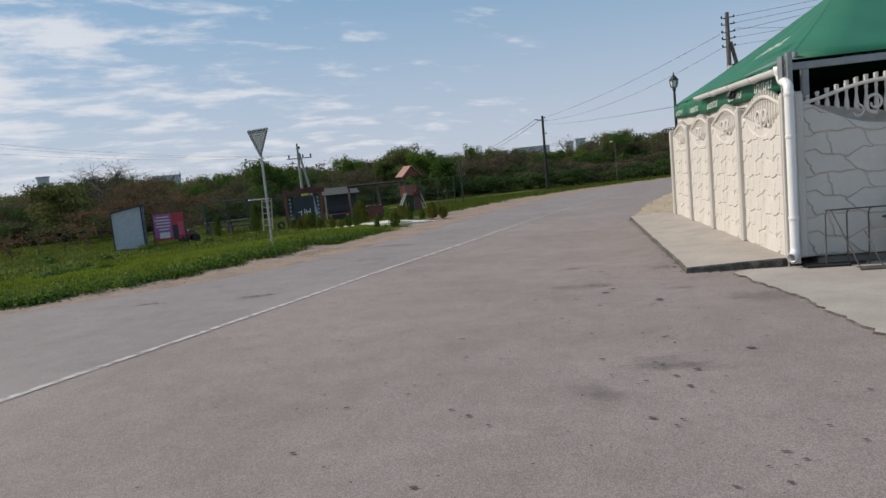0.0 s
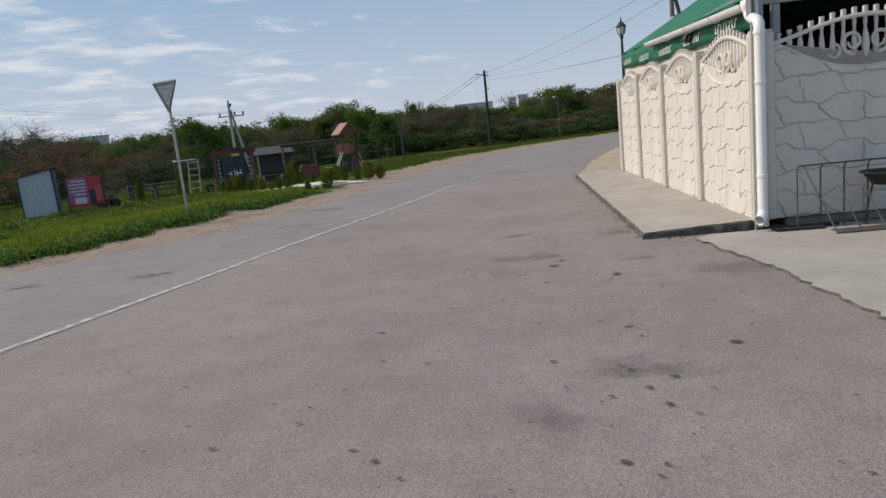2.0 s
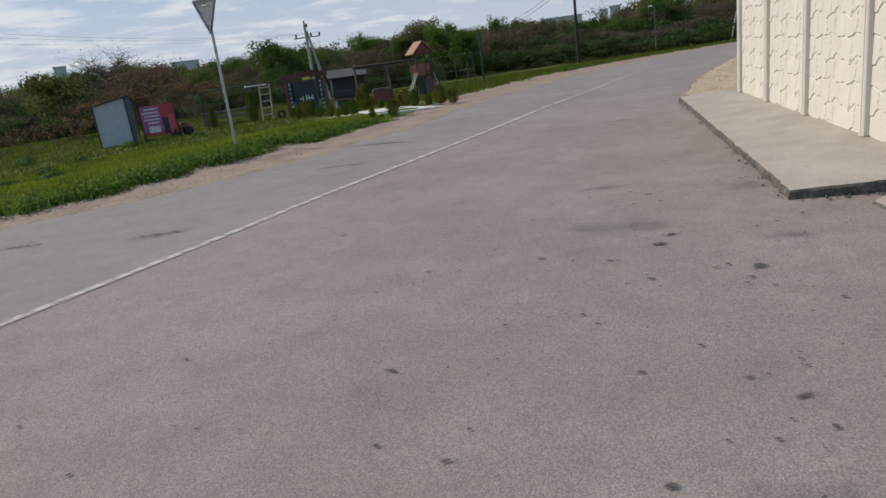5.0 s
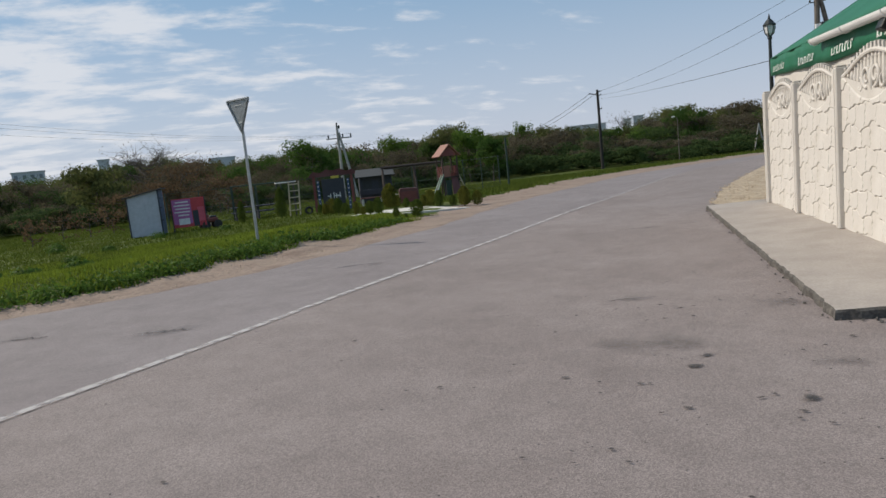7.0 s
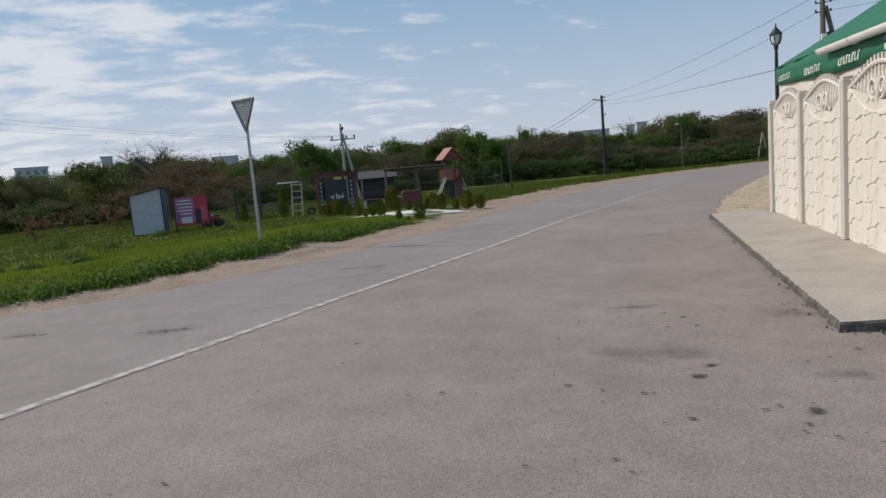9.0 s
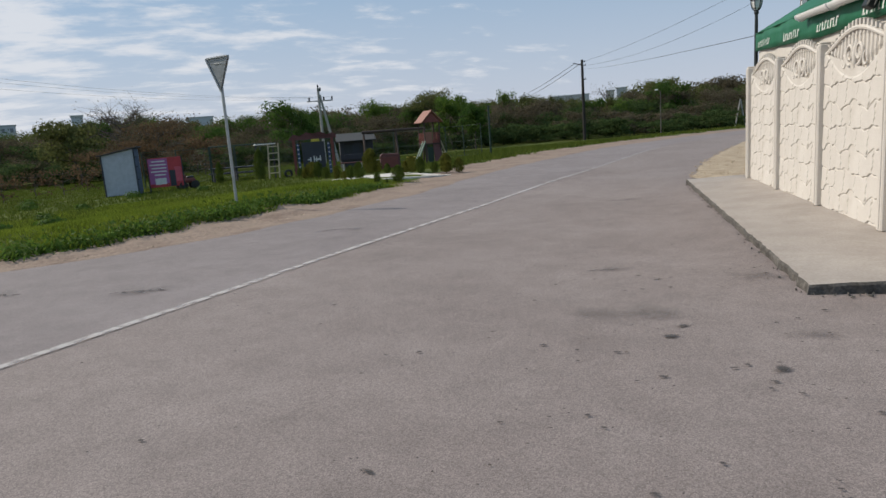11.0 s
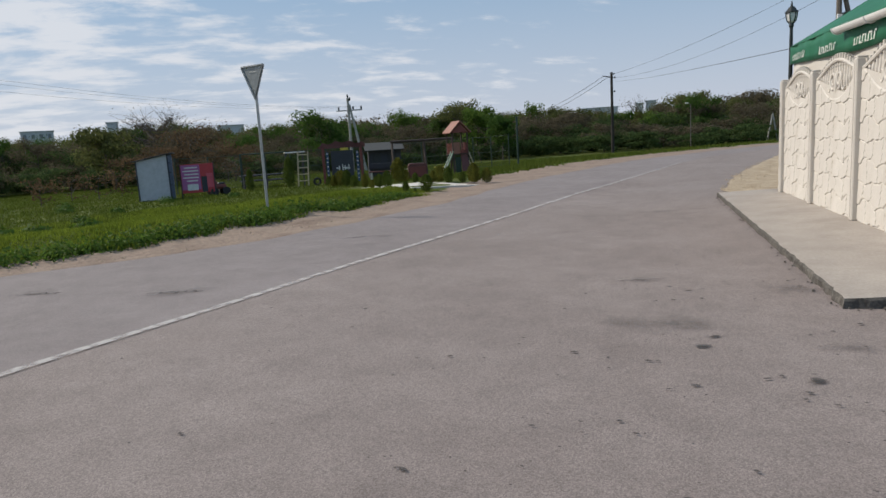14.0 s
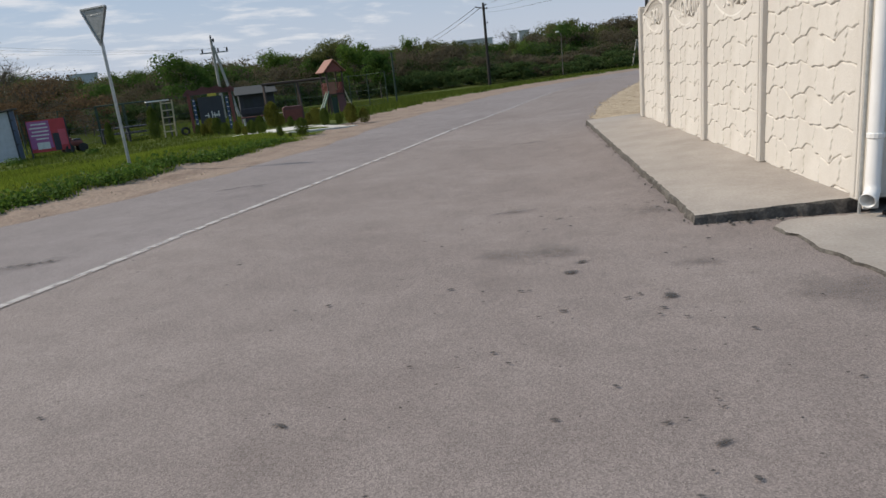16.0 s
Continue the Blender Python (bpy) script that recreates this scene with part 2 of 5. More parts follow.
# ---- helpers for meshes ----
def finish(name, bm, mat, parent=None, label="", smooth=False):
    me = bpy.data.meshes.new(name)
    bm.normal_update()
    bm.to_mesh(me)
    bm.free()
    me.materials.append(mat)
    if smooth:
        for p in me.polygons:
            p.use_smooth = True
    ob = new(name, me)
    if parent is not None:
        ob.parent = parent
    if label:
        ob["label"] = label
    return ob


def part(name, bm, mat, parent, label="", smooth=False):
    return finish(name, bm, mat, parent, label, smooth)


def piece(name, me, parent, m):
    ob = new(name, me)
    ob.parent = parent
    ob.matrix_basis = m
    return ob


def thing(name, x, y, z, rz=0.0, label="", category="", group="", kind=""):
    ob = new(name)
    ob.empty_display_size = 0.1
    ob.matrix_basis = pose(x, y, z, 0, 0, rz)
    return tagged(ob, label, category, group, kind)


def from_arrays(name, verts, faces, mat):
    """A mesh from arrays of corners and of three- or four-cornered faces."""
    me = bpy.data.meshes.new(name)
    verts, faces = np.asarray(verts, dtype=np.float32), np.asarray(faces, dtype=np.int32)
    k = faces.shape[1]
    me.vertices.add(len(verts))
    me.vertices.foreach_set("co", verts.ravel())
    me.loops.add(faces.size)
    me.loops.foreach_set("vertex_index", faces.ravel())
    me.polygons.add(len(faces))
    me.polygons.foreach_set("loop_start", np.arange(0, faces.size, k, dtype=np.int32))
    me.polygons.foreach_set("loop_total", np.full(len(faces), k, dtype=np.int32))
    me.update()
    me.validate()
    me.materials.append(mat)
    return me


def box(bm, c, s, bevel=0.0, m=None):
    r = bmesh.ops.create_cube(bm, size=1.0)
    vs = r["verts"]
    mat = Matrix.Translation(c) @ Matrix.Diagonal((*s, 1))
    bmesh.ops.transform(bm, matrix=(m @ mat) if m else mat, verts=vs)
    if bevel:
        es = list({e for v in vs for e in v.link_edges})
        bmesh.ops.bevel(bm, geom=es, offset=bevel, segments=1, affect="EDGES", profile=0.5)
    return bm


def rod(bm, a, b, r0, r1=None, seg=8):
    a, b = Vector(a), Vector(b)
    d = b - a
    m = Matrix.Translation((a + b) / 2) @ d.to_track_quat("Z", "Y").to_matrix().to_4x4()
    bmesh.ops.create_cone(bm, cap_ends=True, segments=seg, radius1=r0, radius2=r0 if r1 is None else r1, depth=d.length, matrix=m)
    return bm


def tube(bm, pts, r, seg=8, cap=True):
    pts = [Vector(p) for p in pts]
    rings = []
    side = None
    for i, p in enumerate(pts):
        d = (pts[min(i + 1, len(pts) - 1)] - pts[max(i - 1, 0)]).normalized()
        if side is None:
            side = d.orthogonal().normalized()
        side = (side - d * side.dot(d)).normalized()
        up = d.cross(side)
        rr = r[i] if isinstance(r, (list, tuple)) else r
        rings.append([bm.verts.new(p + (side * math.cos(2 * math.pi * k / seg) + up * math.sin(2 * math.pi * k / seg)) * rr) for k in range(seg)])
    for a, b in zip(rings, rings[1:]):
        for k in range(seg):
            bm.faces.new((a[k], a[(k + 1) % seg], b[(k + 1) % seg], b[k]))
    if cap:
        bm.faces.new(rings[0][::-1])
        bm.faces.new(rings[-1])
    return bm


def lathe(bm, profile, at=(0, 0, 0), seg=8):
    rings = [[bm.verts.new((at[0] + r * math.cos(2 * math.pi * k / seg), at[1] + r * math.sin(2 * math.pi * k / seg), at[2] + z)) for k in range(seg)] for r, z in profile]
    for a, b in zip(rings, rings[1:]):
        for k in range(seg):
            bm.faces.new((a[k], a[(k + 1) % seg], b[(k + 1) % seg], b[k]))
    bm.faces.new(rings[0][::-1])
    bm.faces.new(rings[-1])
    return bm


def prism(bm, outline, depth, m=None):
    """A flat outline in x and z, given depth along y."""
    m = m or Matrix()
    f = [bm.verts.new(m @ Vector((x, -depth / 2, z))) for x, z in outline]
    k = [bm.verts.new(m @ Vector((x, depth / 2, z))) for x, z in outline]
    bm.faces.new(f)
    bm.faces.new(k[::-1])
    for i in range(len(f)):
        j = (i + 1) % len(f)
        bm.faces.new((f[j], f[i], k[i], k[j]))
    return bm


# ---- the lie of the land ----
LEFT_Y = [-40, 2, 5, 8, 9.64, 11.24, 12.7, 14.75, 17.5, 24.3, 29.2, 36, 44, 50.3, 58, 66, 90]
LEFT_X = [-90, -22, -14.5, -10.1, -8.61, -7.18, -6.45, -5.95, -5.3, -4.35, -3.05, -1.05, 3.75, 8.9, 18, 30, 80]
RIGHT_Y = [-40, 8.2, 8.3, 17.0, 18, 22, 25.6, 34, 43, 50, 58, 75]
RIGHT_X = [40, 40, 1.6, 1.55, 1.42, 2.2, 3.2, 5.7, 11.5, 18.5, 32, 80]   # edge of the gravel
CENTRE_Y = [-30, 0, 4.6, 6.3, 7.2, 8.45, 10.3, 13.4, 15.4, 19.0, 22.0, 26.5, 31.3, 36, 44, 50, 58, 75]
CENTRE_X = [-12.8, -6.05, -5.03, -4.6, -4.38, -4.09, -3.66, -2.86, -2.36, -1.55, -0.72, 0.42, 1.6, 3.2, 8.0, 13.5, 25, 70]
VERGE_Y = [5, 10, 13, 15.5, 16.6, 20, 23, 28, 40, 60]
VERGE_W = [0.5, 0.6, 0.85, 0.95, 0.6, 0.65, 0.6, 1.4, 1.5, 1.2]


def off_road(x, y):
    """Metres to the west of the road's western edge (negative on the road)."""
    x, y = np.asarray(x, float), np.asarray(y, float)
    px, py = np.array(LEFT_X, float), np.array(LEFT_Y, float)
    best = np.full(x.shape, 1e9)
    for i in range(len(px) - 1):
        dx, dy = px[i + 1] - px[i], py[i + 1] - py[i]
        s = np.clip(((x - px[i]) * dx + (y - py[i]) * dy) / (dx * dx + dy * dy), 0, 1)
        best = np.minimum(best, np.hypot(x - px[i] - s * dx, y - py[i] - s * dy))
    return np.where(x < np.interp(y, py, px), best, -best)


def waves(x, y, k, seed):
    return (np.sin(x * k + seed) * np.cos(y * k * 1.13 + 2.1 * seed) + 0.6 * np.sin(x * k * 2.3 + y * k * 1.7 + seed * 3.1) + 0.4 * np.sin(y * k * 3.9 - x * k * 3.1 + seed)) / 2


def land(x, y):
    """Height of the ground."""
    x, y = np.asarray(x, float), np.asarray(y, float)
    d = off_road(x, y)
    bank = np.interp(d, [0, 0.9, 2.2, 4.0, 8.0], [0, 0.06, 0.27, 0.2, 0.0])
    bank = bank * np.interp(y, [18, 22.5, 30], [1, 0.35, 0.15])
    fall = np.interp(d, [0, 2.5, 9, 16, 60, 130], [0, 0, -0.33, -0.5, -1.3, -1.6])
    far = np.hypot(x, y)
    hill = np.interp(far, [0, 125, 200, 300, 500], [0, 0, 3.5, 9.0, 9.0])
    rough = 0.035 * waves(x, y, 1.7, 0.6) * np.clip(d, 0, 1)
    return bank + fall + hill + rough


def graded(lo, hi, fine_lo, fine_hi, step, growth=1.22):
    vals = list(np.arange(fine_lo, fine_hi + step / 2, step))
    s, v = step, fine_hi
    while v < hi:
        s *= growth
        v += s
        vals.append(min(v, hi))
    s, v = step, fine_lo
    while v > lo:
        s *= growth
        v -= s
        vals.insert(0, max(v, lo))
    return np.array(vals)


def grid_mesh(name, xs, ys, height, mat):
    gx, gy = np.meshgrid(xs, ys)
    v = np.stack([gx.ravel(), gy.ravel(), height(gx.ravel(), gy.ravel())], 1)
    w, h = len(xs), len(ys)
    i = (np.arange(h - 1)[:, None] * w + np.arange(w - 1)[None, :]).ravel()
    return from_arrays(name, v, np.stack([i, i + 1, i + 1 + w, i + w], 1), mat)


def verge_width(y):
    return np.interp(y, VERGE_Y, VERGE_W) + 0.22 * waves(y, y * 0.3, 1.9, 1.7)


def ground_height(x, y):
    d = off_road(x, y)
    bare = np.where(d < verge_width(y) + 0.1, 0.06, 0.0)
    return land(x, y) - np.where(d < 0.3, 0.06, bare)


ground = tagged(new("ground", grid_mesh("ground", graded(-520, 420, -32, 8, 0.4), graded(-120, 560, 6, 62, 0.4), ground_height, M_GROUND)), "uneven meadow ground with spring grass", "ground", kind="structure")


def ribbon(name, ys, left, right, cols, height, mat):
    u = np.linspace(0, 1, cols)
    v, n = [], len(ys)
    for y in ys:
        a, b = left(y), right(y)
        xs = a + (b - a) * u
        v.append(np.stack([xs, np.full(cols, y), height(xs, np.full(cols, y))], 1))
    v = np.concatenate(v)
    i = (np.arange(n - 1)[:, None] * cols + np.arange(cols - 1)[None, :]).ravel()
    return from_arrays(name, v, np.stack([i, i + 1, i + 1 + cols, i + cols], 1), mat)


def at_left(y):
    return np.interp(y, LEFT_Y, LEFT_X)


def at_right(y):
    return np.interp(y, RIGHT_Y, RIGHT_X)


def flat(x, y):
    return 0.004 * waves(x, y, 0.9, 2.0)




def at_centre(y):
    return np.interp(y, CENTRE_Y, CENTRE_X)


ROAD_Y = np.concatenate([np.arange(-38, 8.2, 0.8), np.arange(8.2, 70, 0.5)])
road = tagged(new("road", ribbon("road", ROAD_Y, at_centre, lambda y: at_right(y) + 0.7, 20, flat, M_ASPHALT)), "worn coarse grey-brown asphalt, patched and stained", "road", kind="structure")
far_lane = tagged(new("road_lane", ribbon("road_lane", ROAD_Y, at_left, at_centre, 10, flat, M_LANE)), "smoother pale grey asphalt of the far lane", "road", kind="structure")
centre_line = tagged(new("road_marking", ribbon("road_marking", np.arange(-30, 33, 0.5), lambda y: at_centre(y) - 0.05, lambda y: at_centre(y) + 0.05, 2, lambda x, y: flat(x, y) + 0.0105, M_LINE)), "worn white painted centre line on asphalt", "road marking", kind="structure")


def verge_edge(y):
    """How far the dirt is carried out on the asphalt."""
    return np.interp(y, [8, 12.5, 14.5, 20, 30], [0.3, 0.36, 0.7, 0.85, 0.9]) + 0.14 * waves(y, 0 * y, 1.1, 0.4) + 0.04 * waves(y, 0 * y, 5.0, 0.9)


def verge_height(x, y):
    d = off_road(x, y)
    out = np.clip((x - at_left(y) - verge_edge(y) + 0.16) / 0.16, 0, 1)
    return np.where(d > 0.0, land(x, y) + 0.004 + 0.03 * waves(x, y, 4.5, 0.2) * np.clip(d, 0, 0.6), flat(x, y) + 0.012 - 0.026 * out)


verge = tagged(new("verge", ribbon("verge", np.arange(4, 62, 0.15), lambda y: at_left(y) - (verge_width(y) + 0.25) * 1.15, lambda y: at_left(y) + verge_edge(y), 20, verge_height, M_DIRT)), "dry sandy dirt verge beside the asphalt", "verge", kind="structure")


def slab_mesh(name, outline, z0, z1, mat, mat_edge, wobble=0.012, tilt=0.0):
    """A poured slab with a ragged broken edge."""
    rng = random.Random(4)
    pts = []
    for (x0, y0), (x1, y1) in zip(outline, outline[1:] + outline[:1]):
        n = max(1, int(math.hypot(x1 - x0, y1 - y0) / 0.09))
        for i in range(n):
            s = i / n
            pts.append((x0 + (x1 - x0) * s + rng.uniform(-wobble, wobble), y0 + (y1 - y0) * s + rng.uniform(-wobble, wobble)))
    bm = bmesh.new()
    cx, cy = sum(p[0] for p in pts) / len(pts), sum(p[1] for p in pts) / len(pts)

    def ring(grow, z, jitter):
        return [bm.verts.new((x + (x - cx) * 0 + grow * (1 if x > cx else -1) + rng.uniform(-jitter, jitter), y + grow * (1 if y > cy else -1) + rng.uniform(-jitter, jitter), z - (tilt * max(0.0, 2.3 - x) if z > 0 else 0))) for x, y in pts]
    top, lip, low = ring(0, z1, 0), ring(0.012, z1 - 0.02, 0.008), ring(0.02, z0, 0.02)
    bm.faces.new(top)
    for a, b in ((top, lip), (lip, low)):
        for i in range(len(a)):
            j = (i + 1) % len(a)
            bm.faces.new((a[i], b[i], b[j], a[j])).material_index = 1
    me = bpy.data.meshes.new(name)
    bmesh.ops.recalc_face_normals(bm, faces=bm.faces)
    bm.to_mesh(me)
    bm.free()
    me.materials.append(mat)
    me.materials.append(mat_edge)
    return me


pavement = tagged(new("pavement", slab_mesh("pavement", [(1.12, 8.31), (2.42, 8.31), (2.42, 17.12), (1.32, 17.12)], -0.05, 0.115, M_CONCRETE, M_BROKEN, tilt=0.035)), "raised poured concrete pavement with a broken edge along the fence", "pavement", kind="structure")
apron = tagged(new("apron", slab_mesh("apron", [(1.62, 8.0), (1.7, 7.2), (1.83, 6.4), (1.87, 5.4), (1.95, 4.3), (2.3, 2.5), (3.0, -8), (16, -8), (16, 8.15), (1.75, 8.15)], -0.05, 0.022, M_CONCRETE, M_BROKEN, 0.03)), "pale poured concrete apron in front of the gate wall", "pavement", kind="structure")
gravel = tagged(new("gravel_lot", ribbon("gravel_lot", np.arange(16.9, 60, 0.3), lambda y: at_right(y) + 0.12 + 0.1 * waves(y, 0 * y, 1.4, 0.7), lambda y: at_right(y) + 9, 24, lambda x, y: 0.04 + 0.02 * waves(x, y, 3.0, 1.1) + 0.012 * waves(x, y, 11.0, 0.3), M_GRAVEL)), "yellow-brown gravel beyond the pavement's end", "gravel", kind="structure")


# ---- concrete fence ----
FENCE_X, FENCE_Y, BAY, FOOT = 2.36, 8.25, 2.04, 0.11


def smooth_faces(me, n):
    for p in me.polygons[:n]:
        p.use_smooth = True
    return me


def stone_field(seed, h, cols, deep, lean=0.25):
    """Relief of cast stone courses, 1.96 m wide and h high: two wavy courses that repeat every half metre,
    each stone proudest at its lower edge and parted from the next by a crooked joint."""
    rng = np.random.default_rng(seed)
    w, nx, nz = 1.96, 320, int(h / 0.0062) + 1
    gx, gz = np.meshgrid(np.linspace(0, w, nx), np.linspace(0, h, nz))
    seam = 0.02 * np.sin(gx * 6.41 + seed) + 0.012 * np.sin(gx * 17.0 + 2 * seed) + 0.006 * np.sin(gx * 41.0)
    middle = 0.25 + 0.045 * np.sin(gx * 8.9 + 2.0 + seed) + 0.016 * np.sin(gx * 23.0 + seed) + 0.006 * np.sin(gx * 47.0)
    z = np.where(gz < seam, gz + 0.5, gz)
    z = np.where(z > 0.5 + seam, z - 0.5, z)
    upper = z > middle
    low, high = np.where(upper, middle, seam), np.where(upper, 0.5 + seam, middle)
    relief = np.zeros_like(gx)
    for course in (0, 1):
        sx = (np.arange(-1, cols + 1) + 0.5 + 0.5 * course + rng.uniform(-0.27, 0.27, cols + 2)) * w / cols
        slant, lift = rng.uniform(-lean, lean, len(sx)), rng.uniform(deep * 0.75, deep * 1.2, len(sx))
        tilt = rng.uniform(-0.055, 0.0, len(sx))
        zc = 0.125 + 0.25 * course
        crook = gx + 0.008 * np.sin(z * 46 + gx * 5 + seed + course) + 0.006 * np.sin(z * 87 + gx * 13)
        d = np.abs(crook[..., None] - sx - slant * (z[..., None] - zc))
        near = np.argsort(d, axis=2)[..., :2]
        pair = np.take_along_axis(d, near, 2)
        who, gap = near[..., 0], (pair[..., 1] - pair[..., 0]) / 2
        inset = np.minimum(gap, np.minimum(z - low, high - z))
        face = (lift[who] + tilt[who] * (z - zc)) * np.clip((inset - 0.003) / 0.007, 0, 1)
        relief = np.where(upper == bool(course), face, relief)
    return gx, gz, np.maximum(relief, 0)


def sheet_mesh(name, gx, gz, relief, keep=None):
    nz, nx = gx.shape
    v = np.stack([gx.ravel(), -relief.ravel(), gz.ravel()], 1)
    i = (np.arange(nz - 1)[:, None] * nx + np.arange(nx - 1)[None, :]).ravel()
    f = np.stack([i, i + 1, i + 1 + nx, i + nx], 1)
    if keep is not None:
        f = f[keep.ravel()[f].all(axis=1)]
        return smooth_faces(from_arrays(name, v, f, M_WHITE), len(f))
    w, h, k = gx.max(), gz.max(), len(v)
    back = np.array([[0, 0, 0], [w, 0, 0], [w, 0, h], [0, 0, h], [0, 0.05, 0], [w, 0.05, 0], [w, 0.05, h], [0, 0.05, h]])
    bf = np.array([[0, 4, 5, 1], [1, 5, 6, 2], [2, 6, 7, 3], [3, 7, 4, 0], [5, 4, 7, 6]]) + k
    return smooth_faces(from_arrays(name, np.concatenate([v, back]), np.concatenate([f, bf]), M_WHITE), len(f))


def stone_panel(seed, cols, deep, lean=0.25):
    """One cast panel of half a metre; the courses run on from panel to panel."""
    return sheet_mesh("stone_panel", *stone_field(seed, 0.5, cols, deep, lean))


def lunette_relief(seed, cols, deep, lean=0.25):
    gx, gz, relief = stone_field(seed, 0.37, cols, deep, lean)
    low = np.array([lunette_low(u) for u in gx[0] / 1.96])[None, :]
    return sheet_mesh("stone_relief", gx, gz, relief * np.clip((low - gz - 0.006) / 0.02, 0, 1), gz <= low)


def rail_height(u):
    return 0.37 + 0.20 * math.sin(math.pi * u) ** 1.4


def lunette_low(u):
    s = 2 * u - 1
    return 0.37 - 0.31 * max(0.0, 1 - (s / 0.9) ** 2) ** 1.15


def ornament_plate():
    bm = bmesh.new()
    pts = [(0, 0), (1.96, 0)] + [(1.96 * u, lunette_low(u)) for u in [1 - i / 40 for i in range(41)]]
    prism(bm, pts, 0.05)
    bmesh.ops.triangulate(bm, faces=[f for f in bm.faces if len(f.verts) > 4])
    me = bpy.data.meshes.new("ornament_panel")
    bm.to_mesh(me)
    bm.free()
    me.materials.append(M_WHITE)
    return me


def ornament_rail():
    bm = bmesh.new()
    n = 40
    rows = []
    for i in range(n + 1):
        u = i / n
        z = rail_height(u)
        rows.append([bm.verts.new((1.96 * u, y, z + dz)) for y, dz in ((-0.032, -0.022), (-0.04, 0.0), (-0.032, 0.022), (0.03, 0.022), (0.03, -0.022))])
    for a, b in zip(rows, rows[1:]):
        for k in range(5):
            bm.faces.new((a[k], b[k], b[(k + 1) % 5], a[(k + 1) % 5]))
    bm.faces.new(rows[0][::-1])
    bm.faces.new(rows[-1])
    bmesh.ops.recalc_face_normals(bm, faces=bm.faces)
    me = bpy.data.meshes.new("rail")
    bm.to_mesh(me)
    bm.free()
    me.materials.append(M_WHITE)
    return me


def baluster_mesh():
    """A turned baluster, one metre high, to be scaled; square cap at its top."""
    bm = bmesh.new()
    lathe(bm, [(0.024, 0.0), (0.024, 0.08), (0.016, 0.12), (0.031, 0.3), (0.029, 0.42), (0.017, 0.62), (0.016, 0.7), (0.022, 0.74), (0.018, 0.8), (0.018, 0.84)], seg=8)
    box(bm, (0, 0, 0.92), (0.042, 0.046, 0.17), 0.006)
    me = bpy.data.meshes.new("baluster")
    bm.to_mesh(me)
    bm.free()
    me.materials.append(M_WHITE)
    return me


def scroll_mesh():
    """Two facing C-scrolls with a leaf between them."""
    bm = bmesh.new()
    for s in (-1, 1):
        pts = []
        for i in range(30):
            a = math.radians(-100 + i * 16)
            r = 0.125 - 0.0028 * i
            pts.append((s * (0.135 + r * math.cos(a) * 0.95), -0.012, 0.03 + r * math.sin(a)))
        tube(bm, pts, [0.022 - 0.0003 * i for i in range(30)], 6)
        pts = []
        for i in range(16):
            a = math.radians(90 + i * 17)
            r = 0.085 - 0.003 * i
            pts.append((s * (0.33 + r * math.cos(a)), -0.01, -0.055 + r * math.sin(a)))
        tube(bm, pts, 0.014, 6)
    lathe(bm, [(0.01, -0.15), (0.034, -0.08), (0.042, 0.0), (0.03, 0.09), (0.008, 0.17)], seg=8)
    me = bpy.data.meshes.new("scroll")
    bm.to_mesh(me)
    bm.free()
    me.materials.append(M_WHITE)
    for p in me.polygons:
        p.use_smooth = True
    return me


def post_mesh(height):
    bm = bmesh.new()
    box(bm, (0, 0, height / 2), (0.13, 0.15, height), 0.014)
    box(bm, (0, 0, height + 0.012), (0.11, 0.13, 0.024), 0.01)
    box(bm, (0, -0.078, height / 2), (0.05, 0.012, height - 0.06), 0.005)
    me = bpy.data.meshes.new("post")
    bm.to_mesh(me)
    bm.free()
    me.materials.append(M_WHITE)
    return me


PANEL, WIDE = stone_panel(3, 6, 0.012), stone_panel(5, 4, 0.02, 0.9)
RELIEF, WIDE_RELIEF = lunette_relief(3, 6, 0.012), lunette_relief(5, 4, 0.02, 0.9)
PLATE, RAIL, BALUSTER, SCROLL, POST = ornament_plate(), ornament_rail(), baluster_mesh(), scroll_mesh(), post_mesh(2.0)


def backing_mesh():
    bm = bmesh.new()
    us = [i / 40 for i in range(41)]
    prism(bm, [(1.96 * u, lunette_low(u) - 0.02) for u in us] + [(1.96 * u, rail_height(u)) for u in us[::-1]], 0.02)
    bmesh.ops.triangulate(bm, faces=[f for f in bm.faces if len(f.verts) > 4])
    me = bpy.data.meshes.new("backing")
    bm.to_mesh(me)
    bm.free()
    me.materials.append(M_WHITE)
    return me


BACKING = backing_mesh()


def fence_run(x, y, rz, bays, label, first_post=True, closed=False):
    """A run of cast concrete fence from (x, y) along its own x axis."""
    f = thing("concrete_fence", x, y, FOOT, rz, label, "fence")
    for i in range(bays + 1):
        if i or first_post:
            piece("post", POST, f, pose(i * BAY, 0, 0))
    for i in range(bays):
        for r in range(3):
            piece("stone_panel", PANEL if closed else WIDE, f, pose(i * BAY + 0.04, 0, r * 0.5 + 0.002))
        o = piece("ornament_panel", PLATE, f, pose(i * BAY + 0.04, 0.025, 1.502))
        piece("stone_relief", RELIEF if closed else WIDE_RELIEF, o, pose(0, -0.0255, 0))
        if closed:
            piece("backing", BACKING, o, pose(0, 0.013, 0))
        piece("rail", RAIL, o, pose(0, 0, 0))
        piece("scroll", SCROLL, o, pose(0.98, -0.012, 0.27))
        for k in range(1, 18):
            u = k / 18
            lo, hi = lunette_low(u) - 0.01, rail_height(u) + 0.085
            if hi - lo > 0.1:
                piece("baluster", BALUSTER, o, pose(1.96 * u, 0, lo) @ Matrix.Diagonal((1, 1, hi - lo, 1)))
    return f


